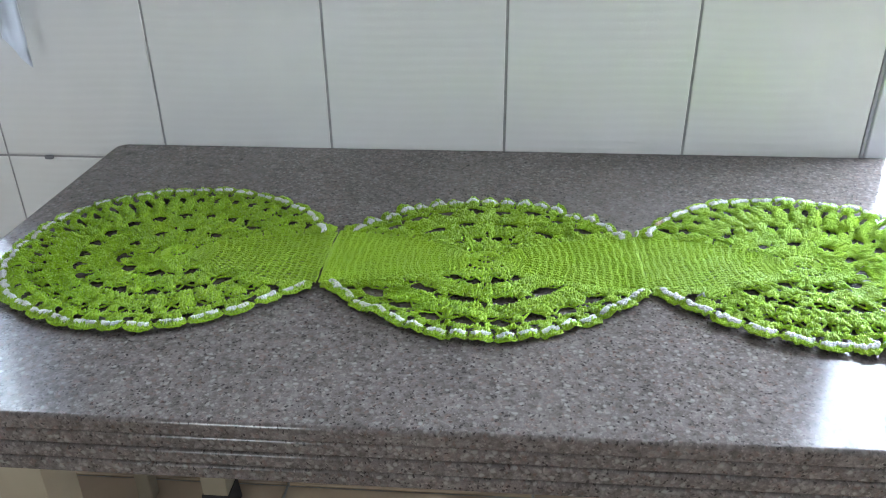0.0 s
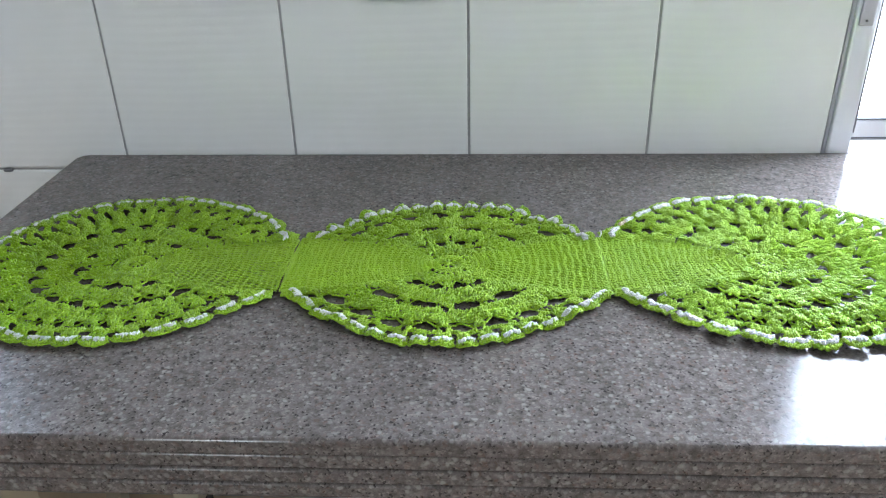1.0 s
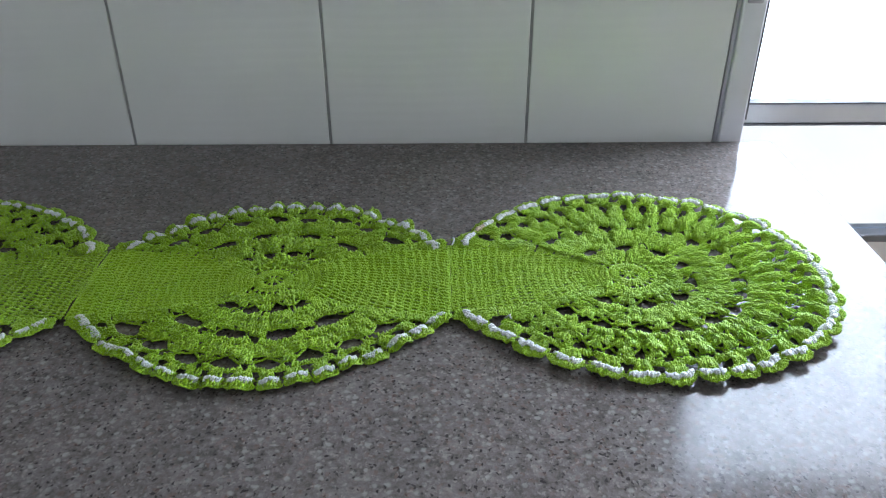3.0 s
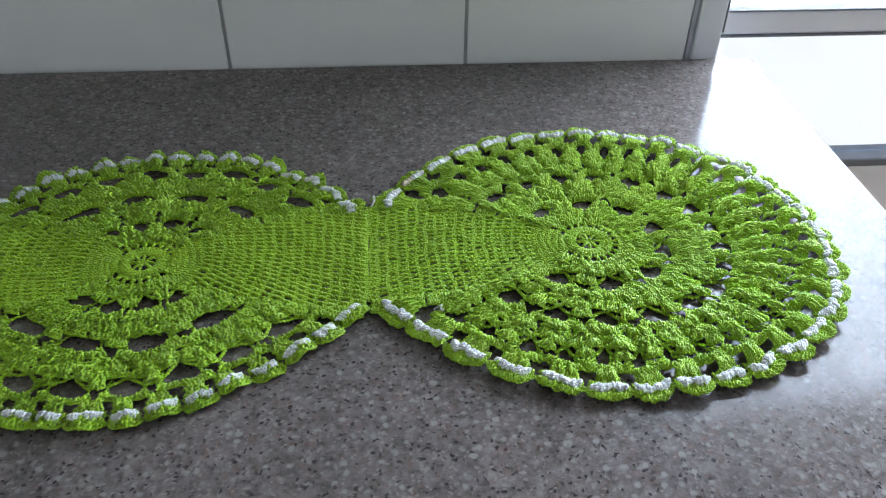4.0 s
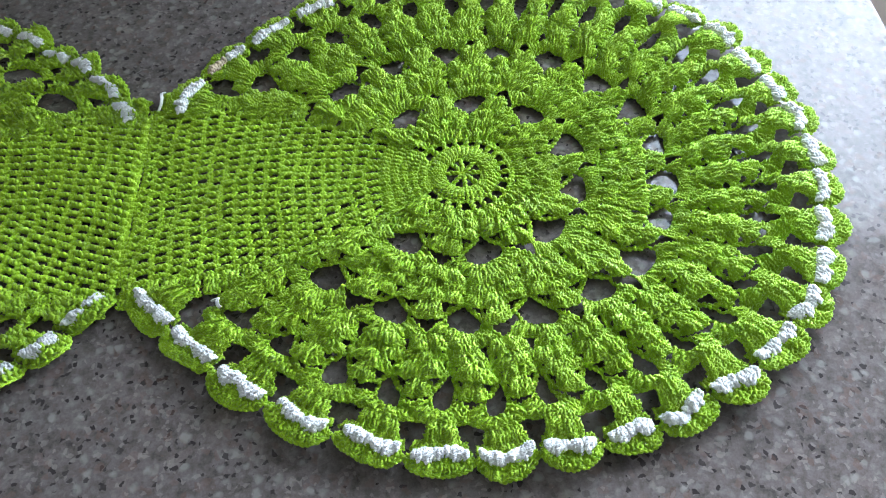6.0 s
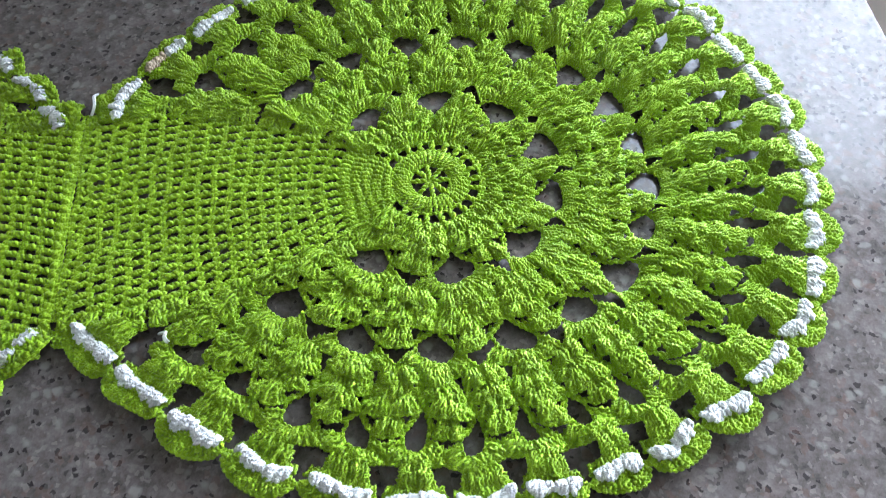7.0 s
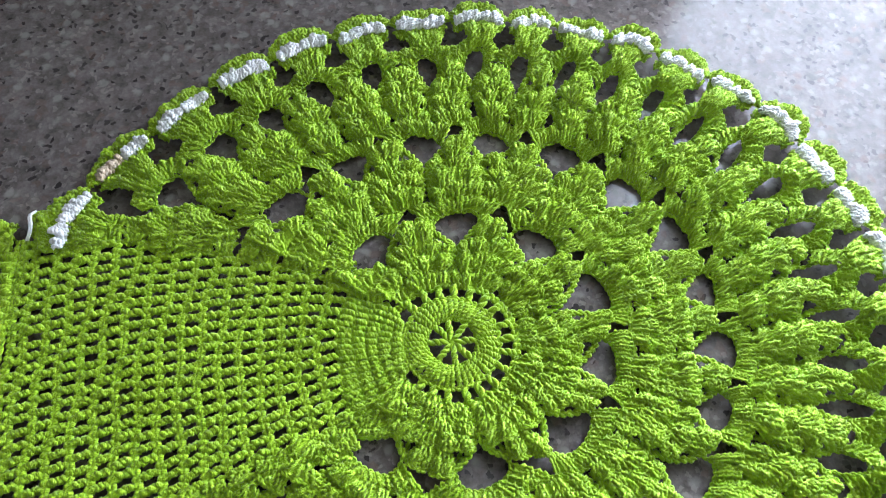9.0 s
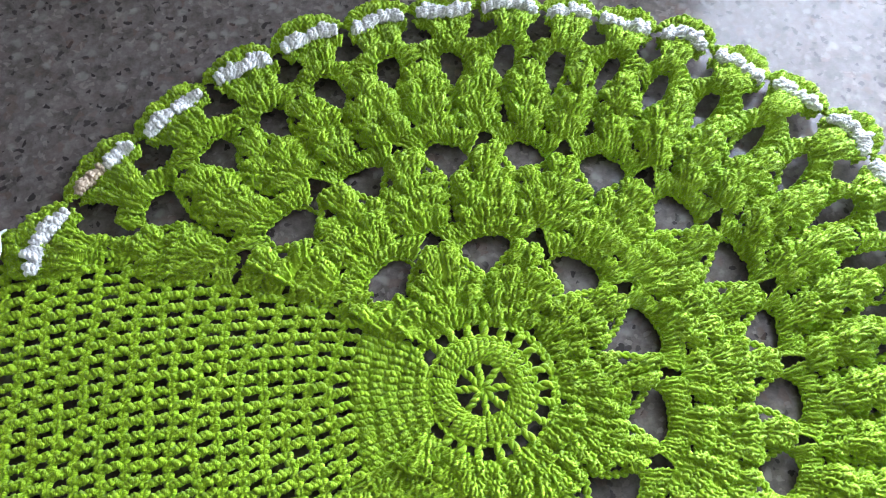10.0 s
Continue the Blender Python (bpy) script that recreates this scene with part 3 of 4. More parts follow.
class Hole:
    """An opening: pointed below, where two petals part, and arched above."""

    def __init__(self, m, w, low, mid, top, across):
        grow = RNG.uniform(0.93, 1.07)
        self.w, self.low, self.mid, self.top, self.across = w + RNG.normal(0, 0.02), low, mid + RNG.normal(0, 0.0004), top + RNG.normal(0, 0.0004), across * grow
        self.unit = m.per_w(w, mid)

    def arch(self, m, bag, half, outer, dip, start=12.0, leg=0.0):
        """Posts worked over a chain round the outer side of the hole, reaching to the next ring."""
        fine = np.radians(np.linspace(start, 180 - start, 60))

        def rim(a):
            c, s_ = np.cos(a), np.sin(a)
            rise = np.where(s_ > 0, self.top - self.mid, self.mid - self.low)
            return self.w + np.sign(c) * np.abs(c) ** 0.75 * self.across / self.unit, self.mid + np.sign(s_) * np.abs(s_) ** 0.85 * rise

        p = m.place(*rim(fine))
        seg = np.concatenate([[0], np.cumsum(np.linalg.norm(np.diff(p, axis=0), axis=1))])
        hp = half * self.unit
        n = max(6, int(round((seg[-1] * 0.5 + hp + leg) / m.gauge / 1.02)))
        t = (np.arange(n) + 0.5) / n + RNG.normal(0, 0.1 / n, n)
        w0, r0 = rim(np.interp(t * seg[-1], seg, fine))
        d = (2 * t - 1) * (hp + leg)
        x = -np.clip(d, -hp, hp)
        r1 = outer - dip * np.abs(x / hp) ** 1.6 - np.clip(np.abs(d) - hp, 0, leg)
        w1 = self.w + x / self.unit
        ok = np.abs(w1) < m.lim(r1) + 0.02
        if ok.sum() < 3:
            return
        base = m.place(w0, r0, -0.0004)[ok]
        tip = m.place(w1, r1, 0.0006)[ok]
        width = np.full(len(base), (hp + leg) * 2 / n * 1.0)
        posts(bag, m, base, tip, width, lift=0.0020)
        inner = m.place(w0 * 0.9 + w1 * 0.1, r0 * 0.9 + r1 * 0.1)[ok]
        underlay(bag, inner, tip, width, 0.0002)
        rope(bag, m.place(w1[ok], r1[ok], 0.0008), 0.0022, 0.0025, sides=4, per=m.per)
        rope(bag, m.place(*rim(np.radians(np.linspace(-35, 215, 60))), -0.0010), 0.0020, 0.0030, sides=4, per=m.per)


def ring(m, centres, half, tiers, parent, puff, holes, outer, dip, start=12.0, leg=0.0, columns=1, bobbles=3):
    """Petals of a ring, each a column of shells, one standing in the other, with the arch to the next petal."""
    for wc in centres:
        bag = Bag()
        corners = []
        for tier, (rho0, rho1, frac) in enumerate(tiers):
            foot = 0.55 if tier else 0.65
            if columns == 1 or frac < 0.7:
                corners.append(shell(bag, m, wc, rho0, rho1, frac, half, puff, foot=foot, lobes=max(1, bobbles - (tier + int(wc)) % 2 - (tier == len(tiers) - 1))))
            else:
                for k in (-0.5, 0.5):
                    shell(bag, m, wc + k * half, rho0, rho1, frac, half / 2, puff, foot=foot)
        corners = [c for c in corners if c]
        for side in (0, 1):
            # the edge where each row turns back
            line = [(c[side], c[2]) for c in corners if abs(c[side]) < m.lim(c[2])]
            if len(line) > 2:
                pr = np.array([r for _, r in line])
                rr = np.linspace(pr[0] - 0.004, pr[-1], 24)
                pw = np.interp(rr, pr, [v for v, _ in line])
                rope(bag, m.place(wc + (pw - wc) * 0.965, rr, -0.0002), 0.0031, 0.0032, sides=4, per=m.per)
        for h in holes:
            if 0 < h.w - wc < 2 * half:
                h.arch(m, bag, half, outer, dip, start, leg)
        if bag.lots:
            lay("petal", bag, GREEN, parent)


def scallop(m, w, parent, stained=False):
    inner, valley, tip = 0.1842, 0.1880, 0.2035
    unit = m.per_w(w, valley)
    half = 0.485 * unit
    bag = Bag()
    up = RNG.uniform(0.0, 0.0022)
    shell(bag, m, w, 0.1728, 0.1850, 0.66, 0.5, 0.0016, 70.0, 24.0, 0.7)
    # the row under the white stitching
    n = max(6, int(round(2 * half / m.gauge)))
    s = (np.arange(n) + 0.5) / n * 2 - 1
    base = m.place(w + s * 0.42, inner - 0.001 + 0 * s, 0.0)
    mid = m.place(w + s * 0.47, valley + 0.0022 * (1 - s * s), 0.0006 + 0.5 * up)
    width = np.full(n, 2 * half / n * 1.08)
    posts(bag, m, base, mid, width)
    underlay(bag, base, mid, width)
    # the rounded lobe outside it, in two rows
    n = max(7, int(round(2.9 * half / m.gauge / 1.12)))
    s = (np.arange(n) + 0.5) / n * 2 - 1
    base = m.place(w + 0.34 * s, valley + 0.0006 * (1 - s * s), 0.0004 + 0.5 * up)
    bulge = np.cos(np.radians(82 * s))
    edge_w, edge_r = w + 0.5 * np.sin(np.radians(82 * s)), valley - 0.0012 + (tip - valley) * bulge ** 0.75
    between_w, between_r = w + 0.42 * np.sin(np.radians(80 * s)), valley - 0.0006 + 0.56 * (tip - valley) * bulge ** 0.8
    middle = m.place(between_w, between_r, 0.0008 + up)
    outer = m.place(edge_w, edge_r, 0.0004 + up)
    width = np.full(n, 2.9 * half / n * 1.0)
    posts(bag, m, base, middle, width, lift=0.0012)
    underlay(bag, base, outer, width)
    shift = np.roll(middle, 1, axis=0)
    posts(bag, m, (0.5 * (middle + shift))[1:], (0.5 * (outer + np.roll(outer, 1, axis=0)))[1:], width[1:] * 1.1, lift=0.0012)
    rope(bag, middle, 0.0022, 0.0026, sides=4, per=m.per)
    rope(bag, m.place(edge_w, edge_r, 0.0006 + up), 0.0025, 0.0030, sides=4, per=m.per)
    lay("scallop", bag, GREEN, parent)
    # two rounded bunches of white stitches
    for k, (c, tilt) in enumerate(((-0.235, 0.0010 * math.sin(w * 2.3)), (0.235, -0.0010 * math.sin(w * 2.3)))):
        wb = Bag()
        n = 9 if m.near else 6
        t = (np.arange(n) + 0.5) / n * 2 - 1
        lens = np.sqrt(np.clip(1 - t ** 2, 0.08, 1)) * RNG.uniform(0.9, 1.12, n)
        ww = w + 0.86 * (c + (0.225 if m.near else 0.20) * t)
        r0 = valley - 0.0016 - 0.0012 * lens + tilt * t + 0.0022 * (1 - (2 * (ww - w)) ** 2) + RNG.normal(0, 0.0007)
        b0 = m.place(ww, r0, 0.0022 + 0.4 * up)
        b1 = m.place(ww + RNG.normal(0, 0.010, n), r0 + 0.0022 + 0.0052 * lens * RNG.uniform(0.8, 1.15, n), 0.0022 + 0.6 * up)
        stitches(wb, b0, b1, RNG.uniform(0.0019, 0.0025, n), turns=2.4, lift=0.0018, n=m.n, sides=m.sides, thick=0.40, loose=1.0, amp=0.36)
        underlay(wb, b0, b1, np.full(n, 0.0022), 0.0008)
        lay("white_stitching", wb, TAN if stained and k == 1 else WHITE, parent, "tan stained yarn" if stained and k == 1 else "shiny white yarn")


def ribbed_panel(m, c, sx, parent, reach, near):
    """Rows of posts with gaps between them, from the ring out to the seam."""
    d = [0.0222, 0.0272, 0.0325, 0.0380, 0.0440, 0.0510]
    while d[-1] + 0.0086 < reach - 0.002:
        d.append(d[-1] + 0.0086)
    d.append(reach - 0.0012)
    nn, sides = (14, 4) if near else (7, 3)

    def half(x):
        return np.interp(x, [0.022, 0.027, 0.034, 0.05, 0.07, 0.085, 0.12, 0.147, 0.2], [0.010, 0.0155, 0.021, 0.0305, 0.0395, 0.0445, 0.0555, 0.0625, 0.0675])

    def at(dist, y, dz=0.0):
        k = (1 / dist) * max(0.0, 1 - dist / 0.19) ** 0.8
        x = dist - k * y * y / 2
        px = c[0] + sx * x
        py = c[1] + y
        px = px + 0.0009 * np.sin(py * 160 + dist * 900)
        return np.stack([px, py, YARN_Z + dz + 0.0011 * np.sin(px * 61 + 1.3) * np.sin(py * 53 + 0.4) + 0.0006 + 0 * y], -1)

    for k, (a, b) in enumerate(zip(d, d[1:])):
        tight = k < 5
        bag = Bag()
        n = max(4, int(round(2 * half(b) / (0.0030 if tight else 0.0057))))
        s = ((np.arange(n) + 0.5 + (0.25 if k % 2 else -0.25)) / n) * 2 - 1
        s = np.clip(s + RNG.normal(0, 0.10 / n, n), -0.99, 0.99)
        slant = 0.0 if tight else -0.0020
        base, tip = at(a, s * half(a)), at(b, s * half(b) + slant, 0.0004)
        stitches(bag, base, tip, np.full(n, 0.0029 if tight else 0.0036 if near else 0.0038) * RNG.uniform(0.92, 1.1, n), turns=2.6, lift=0.0011, n=nn, sides=sides, thick=0.30)
        if tight:
            underlay(bag, base, tip, np.full(n, 0.0028))
        y = np.linspace(-1, 1, 40) * half(b)
        rope(bag, at(b, y, 0.0004 if tight else 0.0010), 0.0023 if tight else 0.0037 if near else 0.0034, 0.0029 if near else 0.0050, sides=sides, per=5)
        if near:
            rope(bag, at(b, y, -0.0008), 0.0028, 0.0038, sides=4, per=4)
        lay("ribbed_band", bag, GREEN, parent)
    edge = Bag()
    for sg in (-1, 1):
        dd = np.linspace(0.030, reach - 0.004, 60)
        line = np.concatenate([at(v, np.array([sg * half(v)]), 0.0006) for v in dd])
        rope(edge, line, 0.0030, 0.0042, sides=4, per=4)
        count = 16
        pitch = (reach - 0.036) / count
        for j in range(count):
            v = 0.034 + (j + 0.5) * pitch
            deep = np.interp(v, [0.05, 0.12, 0.19], [0.009, 0.0115, 0.0150]) * RNG.uniform(0.93, 1.07)
            for r0, r1 in ((0.0, 0.55), (0.5, 1.0)):
                q = (np.arange(7) + 0.5) / 7 * 2 - 1
                b0 = np.concatenate([at(v + 0.30 * pitch * u, np.array([sg * (half(v) - 0.001 + r0 * deep)]), 0.0004) for u in q])
                t0 = np.concatenate([at(v + 0.50 * pitch * u, np.array([sg * (half(v) + (r1 - 0.08 * u * u) * deep)]), 0.0008 + 0.0012 * (1 - u * u)) for u in q])
                width = np.full(7, pitch / 7 * 1.45)
                posts(edge, m, b0, t0, width, lift=0.0016)
                underlay(edge, b0, t0, width)
                rope(edge, t0, 0.0023, 0.0026, sides=sides, per=4)
    lay("panel_edging", edge, GREEN, parent)


def rosette(m_c, parent, sx):
    """A small wheel: spokes, a closed ring, and links to the shells round it."""
    x, y = m_c
    z0 = YARN_Z + 0.0011 * math.sin(x * 61 + 1.3) * math.sin(y * 53 + 0.4) + 0.0008

    def ring_posts(name, n, r0, r1, w, dz=0.0, bounds=180):
        for k in range(n):
            a = (k + RNG.uniform(-0.12, 0.12)) / n * 2 * np.pi
            if abs((math.degrees(a) + 180) % 360 - 180) > bounds:
                continue
            bag = Bag()
            dx, dy = sx * math.cos(a), math.sin(a)
            b0 = np.array([(x + r0 * dx, y + r0 * dy, z0 + dz)])
            b1 = np.array([(x + r1 * dx, y + r1 * dy, z0 + dz + 0.0004)])
            stitches(bag, b0, b1, [w * RNG.uniform(0.92, 1.08)], turns=(r1 - r0) / (0.0062 if n < 30 else 0.0031), lift=0.0012, n=18, sides=4, thick=0.29, loose=1.0, amp=0.26 if n < 30 else 0.33)
            if n > 30:
                underlay(bag, b0, b1, [w])
            lay(name, bag, GREEN, parent)

    def ring_rope(r, w, dz):
        a = np.linspace(0, 2 * np.pi, 60)
        bag = Bag()
        rope(bag, np.stack([x + r * np.cos(a), y + r * np.sin(a), np.full(60, z0 + dz)], 1), w, 0.0030)
        lay("rosette_ring", bag, GREEN, parent)

    ring_posts("spoke", 8, 0.0000, 0.0110, 0.0031, 0.0006)
    ring_rope(0.0116, 0.0024, 0.0010)
    ring_posts("ring_stitch", 46, 0.0112, 0.0206, 0.0027, 0.0012)
    ring_rope(0.0214, 0.0024, 0.0014)
    ring_posts("link_stitch", 22, 0.0212, 0.0286, 0.0036, 0.0004, 142)
    ring_rope(0.0292, 0.0036, 0.0002)


# angles of the petals, inner rings and outer rings, and the outline of a round end
IN_W = [-16, -15, -14, -13, -11, -10, -9, -7, -6, -5, -3, -2, -1, 0, 1, 2, 3, 5, 6, 7, 9, 10, 11, 13, 14, 15, 16]
IN_A = [-150, -140, -127.5, -116, -93, -82, -70, -51, -43.5, -35, -20, -14, -7, 0.5, 8, 14.5, 22, 38.5, 46, 55.5, 74, 83, 93, 113.5, 121, 134.5, 147]
OUT_W = [-17, -16.5, -15.5, -14.5, -13.5, -12.5, -11.5, -10.5, -9.5, -8.5, -7.5, -6.5, -5.5, -4.5, -3.5, -2.5, -1.5, -0.5, 0.5, 1.5, 2.5, 3.5, 4.5, 5.5, 6.5, 7.5, 8.5, 9.5, 10.5, 11.5, 12.5, 13.5, 14.5, 15.5, 16.5, 17]
OUT_A = [-160, -154, -144, -132.5, -120.5, -108.5, -97, -87, -77, -67, -58, -49, -39.5, -31, -23.3, -15, -8, -0.5, 7, 14.5, 22.5, 30.5, 38.2, 46.5, 54.8, 63, 71.5, 80, 89.5, 100, 111, 121, 133, 145, 157, 163]
END_R = ([-160, -154, -143, -132, -120, -108, -92, -77, -67, -58, -49, -40, -31, -20, 0, 15, 31, 39, 47, 55, 63, 72, 80, 90, 101, 112, 134, 145, 157],
         [0.197, 0.192, 0.183, 0.178, 0.1755, 0.174, 0.175, 0.1775, 0.1815, 0.186, 0.192, 0.198, 0.203, 0.2065, 0.2085, 0.209, 0.208, 0.205, 0.202, 0.199, 0.196, 0.192, 0.190, 0.187, 0.1855, 0.1835, 0.184, 0.187, 0.1895])
HALVES = [k + 0.5 for k in range(-16, 16)]


def end_motif(runner, centre, flip, near):
    def angles(w, rho):
        f = np.clip((rho - 0.112) / 0.020, 0, 1)
        return (1 - f) * np.interp(w, IN_W, IN_A) + f * np.interp(w, OUT_W, OUT_A)

    def ruffle(w, a, rho):
        # petals rise in ridges towards the free end, and the arches behind the scallops stand up like hoods
        front = 0.28 + 0.72 * np.clip((88 - np.abs(a)) / 45, 0, 1)
        wave = np.cos(2 * np.pi * w)
        some = 0.75 + 0.3 * np.sin(np.round(w) * 12.9)
        ridge = np.sin(np.pi * np.clip((rho - 0.116) / 0.052, 0, 1)) * (0.5 + 0.5 * wave) ** 0.8 * some
        hood = np.sin(np.pi * np.clip((rho - 0.156) / 0.033, 0, 1)) * (0.5 - 0.5 * wave) ** 0.8
        return front * (0.0062 * ridge + 0.0088 * hood + 0.0030 * np.clip((rho - 0.16) / 0.02, 0, 1))

    open_ = 1.0 if near else 1.16
    m = Motif(centre, flip, angles, lambda a: np.interp(a, *END_R), ([0.02, 0.037, 0.059, 0.081, 0.107, 0.132, 0.16, 0.2], [15.4, 15.6, 15.95, 16.1, 16.25, 16.4, 16.55, 17.0]), ruffle, near)
    motif = new("end_motif")
    motif.parent = runner
    motif["label"] = "round crocheted end with radiating shells"
    rosette(centre, motif, flip[0])
    ribbed_panel(m, centre, -flip[0], motif, 0.1955, near)
    inner = [Hole(m, w, 0.0590 - 0.0120 * open_, 0.0590, 0.0590 + 0.0104 * open_, 0.0114 * open_) for w in range(-14, 15, 4)]
    ring(m, range(-16, 17, 4), 2, [(0.0288, 0.0375, 1.00), (0.0362, 0.0455, 1.02), (0.0440, 0.0525, 0.95), (0.0505, 0.0645, 0.43)], motif, 0.0034, inner, 0.0768, 0.0035, bobbles=4)
    second = [Hole(m, w, 0.1072 - 0.0122 * open_, 0.1072, 0.1072 + 0.0104 * open_, 0.0110 * open_) for w in range(-15, 16, 2)]
    ring(m, range(-16, 17, 2), 1, [(0.0748, 0.0850, 0.93), (0.0832, 0.0930, 1.03), (0.0915, 0.1003, 0.98), (0.0980, 0.1118, 0.44)], motif, 0.0036, second, 0.1248, 0.0030)
    third = []
    for w in HALVES:
        size = np.interp(abs(w), [6, 11, 13.5, 14.5, 15.5], [0.0046, 0.0060, 0.0076, 0.0088, 0.0105])
        tall = np.interp(abs(w), [12, 15], [0.0100, 0.0074])
        third.append(Hole(m, w, 0.1590 - tall, 0.1590, 0.1590 + tall * 0.93, size * open_))
    ring(m, range(-16, 17), 0.5, [(0.1225, 0.1325, 0.84), (0.1312, 0.1408, 0.97), (0.1395, 0.1488, 0.97), (0.1475, 0.1598, 0.56)], motif, 0.0030, third, 0.1745, 0.0030, 0.0, 0.0080, bobbles=2)
    for w in HALVES + [-16.5, 16.5]:
        scallop(m, w, motif, near and w == 15.5)


def middle_motif(runner, centre):
    motif = new("middle_motif")
    motif.parent = runner
    motif["label"] = "crocheted middle section with shells on two sides"
    rosette(centre, motif, 1)
    for sy, rad in ((-1, [0.173, 0.173, 0.174, 0.185, 0.196]), (1, [0.167, 0.173, 0.176, 0.182, 0.191])):
        m = Motif(centre, (1, sy), lambda w, rho: 90 + w * (7.1 + 1.3 * np.clip((rho - 0.09) / 0.10, 0, 1)), lambda a, rad=rad: np.interp(np.abs(a - 90), [0, 20, 40, 56, 70], rad),
                  ([0.02, 0.04, 0.07, 0.12, 0.165, 0.19], [6.4, 7.0, 7.9, 8.2, 8.3, 8.6]), lambda w, a, rho: 0.0016 * np.sin(w * 1.7) * rho / 0.19 + 0.0030 * np.clip((rho - 0.18) / 0.015, 0, 1) * (np.cos(2 * np.pi * w) + 0.6 * np.sin(2.9 * w)), False)
        if sy < 0:
            ribbed_panel(m, centre, 1, motif, 0.1925, True)
            ribbed_panel(m, centre, -1, motif, 0.1985, True)
        four = (-8, -4, 0, 4, 8)
        inner = [Hole(m, w, 0.0520, 0.0625, 0.0715, 0.0112) for w in (-6, -2, 2, 6)]
        ring(m, four, 2, [(0.0330, 0.0425, 1.05), (0.0412, 0.0510, 1.1), (0.0495, 0.0620, 0.46)], motif, 0.0022, inner, 0.0785, 0.0030)
        second = [Hole(m, w, 0.0960, 0.1095, 0.1208, 0.0172) for w in (-6, -2, 2, 6)]
        ring(m, four, 2, [(0.0770, 0.0875, 1.02), (0.0862, 0.0965, 1.06), (0.0950, 0.1040, 0.98), (0.1020, 0.1130, 0.36)], motif, 0.0026, second, 0.1262, 0.0030, columns=2)
        third = [Hole(m, w, 0.1430, 0.1575, 0.1700, 0.0145) for w in (-7, -5, -3, -1, 1, 3, 5, 7)]
        ring(m, range(-8, 9, 2), 1, [(0.1245, 0.1345, 1.0), (0.1330, 0.1430, 1.04), (0.1415, 0.1508, 0.95), (0.1490, 0.1610, 0.36)], motif, 0.0028, third, 0.1745, 0.0030)
        for w in range(-8, 9):
            scallop(m, w, motif)


def seam(runner, x, y0, y1):
    bag = Bag()
    for off in (-0.0012, 0.0012):
        n = 30
        y = np.linspace(y0, y1, n)
        rope(bag, np.stack([x + off + 0.001 * np.sin(y * 40), y, np.full(n, YARN_Z + 0.0016)], 1), 0.0024, 0.0042)
    lay("seam", bag, GREEN, runner, "sewn seam of green yarn")


def loose_end(runner, x, y, dx, dy):
    t = np.linspace(0, 1, 12)
    p = np.stack([x + dx * t + 0.002 * np.sin(t * 5), y + dy * t, YARN_Z + 0.001 + 0.007 * np.sin(t * 2.6)], 1)
    bag = Bag()
    bag.add(p[None], np.full((1, 12), 0.0007), 5)
    bag.add(p[None] + np.array([0.0008, 0.0004, 0.0003]), np.full((1, 12), 0.0006), 5)
    lay("loose_end", bag, WHITE, runner, "loose end of white yarn")


runner = tagged(new("table_runner"), "bright green crocheted table runner with white-trimmed scalloped edge", "table runner")
end_motif(runner, (0.382, 0.908), (1, 1), True)
middle_motif(runner, (-0.008, 0.902))
end_motif(runner, (-0.407, 0.898), (-1, 1), False)
seam(runner, 0.1842, 0.840, 0.975)
seam(runner, -0.2075, 0.832, 0.970)
loose_end(runner, 0.1865, 0.972, 0.006, 0.016)
loose_end(runner, 0.2390, 0.829, 0.008, -0.007)


# ---- pieces: wall tiles and floor tiles ----
def wall_tile_mesh(w, h):
    """A glazed tile with a wavy relief of horizontal ripples and a rounded rim."""
    bm = bmesh.new()
    xs = [0.0, 0.0015, 0.004] + [w * k / 12 for k in range(1, 12)] + [w - 0.004, w - 0.0015, w]
    nx, nz = len(xs) - 1, int(h / 0.0048)
    rows = []
    for j in range(nz + 1):
        z = h * j / nz
        row = []
        for i in range(nx + 1):
            x = xs[i]
            edge = min(x, w - x, z, h - z)
            wave = 0.00036 * math.sin(2 * math.pi * (z / 0.0145) + 0.9 * math.sin(x * 16) + 0.5 * math.sin(x * 43 + z * 20))
            y = -0.0085 - wave * min(1, edge / 0.003)
            row.append(bm.verts.new((x, y, z)))
        rows.append(row)
    for j in range(nz):
        for i in range(nx):
            bm.faces.new((rows[j][i], rows[j][i + 1], rows[j + 1][i + 1], rows[j + 1][i]))
    rim = [e for e in bm.edges if e.is_boundary]
    ext = bmesh.ops.extrude_edge_only(bm, edges=rim)
    for v in ext["geom"]:
        if isinstance(v, bmesh.types.BMVert):
            v.co.y = 0.0
    bmesh.ops.recalc_face_normals(bm, faces=bm.faces[:])
    me = bpy.data.meshes.new("wall_tile")
    bm.to_mesh(me)
    bm.free()
    me.polygons.foreach_set("use_smooth", [True] * len(me.polygons))
    me.materials.append(TILE)
    return me


GAP = 0.0045
TILE_W, TILE_H, TILE_X, TILE_Z = 0.2985, 0.60, 0.0095, 0.742
sizes = {}


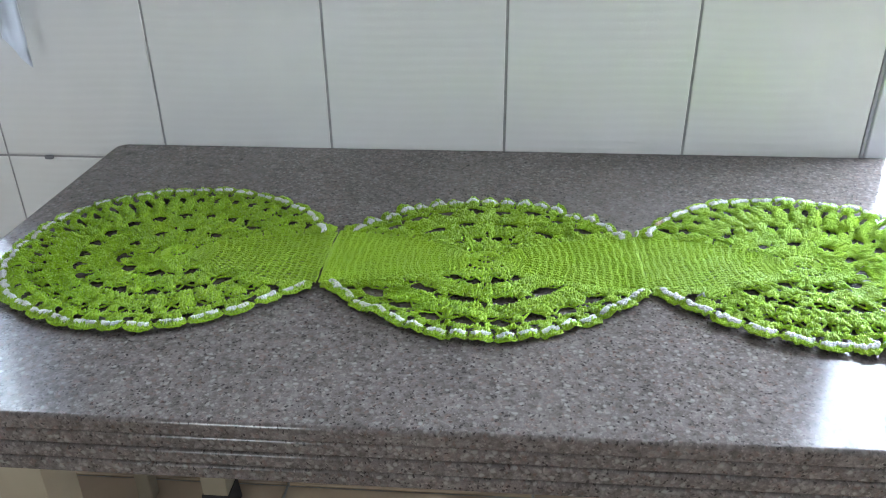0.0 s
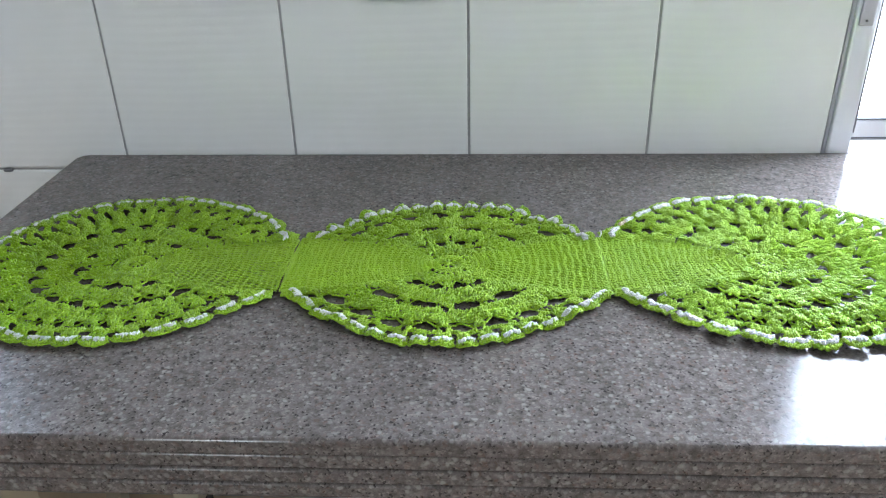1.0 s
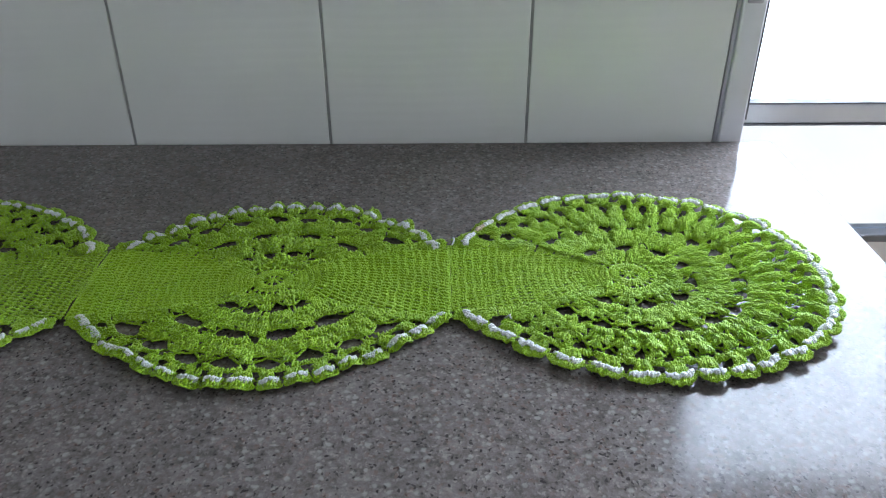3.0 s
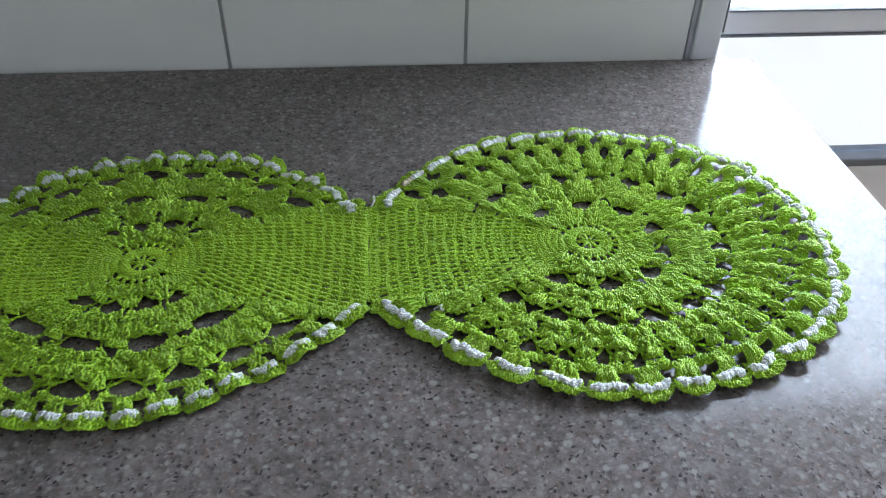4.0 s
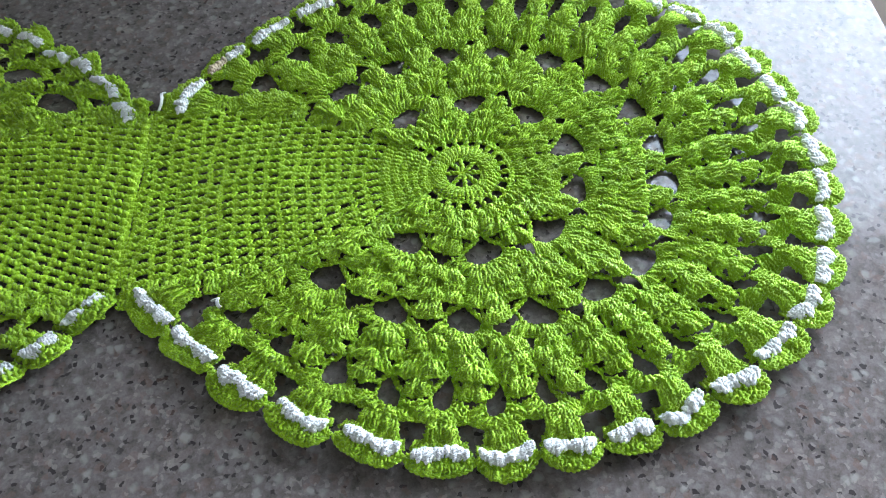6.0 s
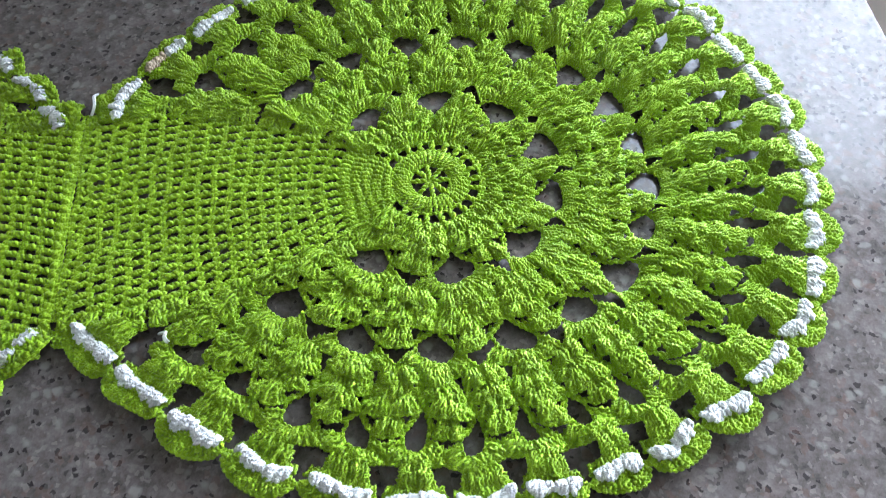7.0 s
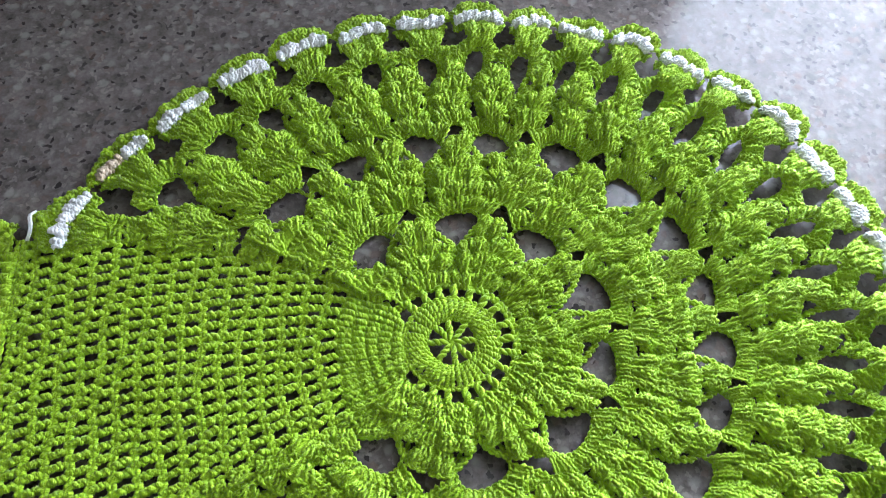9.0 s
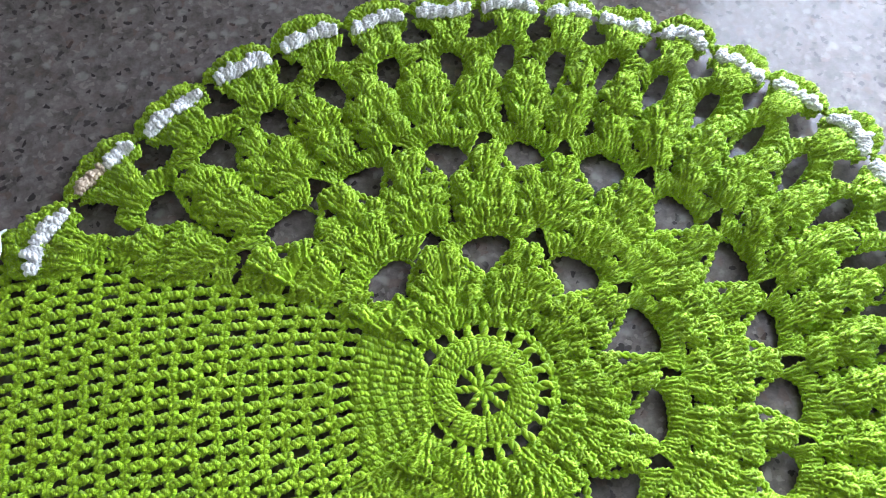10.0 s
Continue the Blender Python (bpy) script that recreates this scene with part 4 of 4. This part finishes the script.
def put_tile(x0, x1, z0, z1):
    key = (round(x1 - x0, 4), round(z1 - z0, 4))
    if key[0] < 0.02 or key[1] < 0.02:
        return
    if key not in sizes:
        sizes[key] = wall_tile_mesh(*key)
    ob = new("wall_tile", sizes[key])
    ob.parent = north
    ob.location = (x0, WALL + 0.0088, z0)


for i in range(-9, 3):
    x0, x1 = TILE_X + i * TILE_W + GAP / 2, TILE_X + (i + 1) * TILE_W - GAP / 2
    if x0 > DOOR_X0 - 0.02:
        continue
    x0, x1 = max(x0, ROOM_W), min(x1, DOOR_X0 - 0.002)
    for j in range(-2, 4):
        z0, z1 = TILE_Z + j * TILE_H + GAP / 2, TILE_Z + (j + 1) * TILE_H - GAP / 2
        z0, z1 = max(z0, 0.0), min(z1, CEIL)
        if x1 <= WIN_X0 or x0 >= WIN_X1:
            put_tile(x0, x1, z0, z1)
            continue
        put_tile(x0, x1, z0, min(z1, WIN_Z0))
        put_tile(x0, x1, max(z0, WIN_Z1), z1)
        if x1 > WIN_X1:
            put_tile(max(x0, WIN_X1), x1, max(z0, WIN_Z0), min(z1, WIN_Z1))

tagged(link_mesh("hook", box(-0.815, -0.800, WALL - 0.006, WALL + 0.004, 0.7375, 0.7445, 0.0025), DARKSEAL), "small dark hook stuck in the tile joint", "hook")


def floor_tile_mesh(w, d):
    bm = box(0, w, 0, d, -0.0062, 0.0, 0.0015, 1)
    me = bpy.data.meshes.new("floor_tile")
    bm.to_mesh(me)
    bm.free()
    me.materials.append(FLOORTILE)
    return me


FT = 0.531
floor_sizes = {}
for i in range(-5, 6):
    for j in range(-8, 1):
        x0, y0 = -0.44 + i * FT, 1.268 + j * FT
        x1, y1 = min(x0 + FT, ROOM_E - 0.004), min(y0 + FT, WALL)
        x0, y0 = max(x0, ROOM_W + 0.004), max(y0, ROOM_S + 0.004)
        if x1 - x0 < 0.02 or y1 - y0 < 0.02:
            continue
        key = (round(x1 - x0 - 0.006, 4), round(y1 - y0 - 0.006, 4))
        if key not in floor_sizes:
            floor_sizes[key] = floor_tile_mesh(*key)
        ob = new("floor_tile", floor_sizes[key])
        ob.parent = floor
        ob.location = (x0 + 0.003, y0 + 0.003, 0)
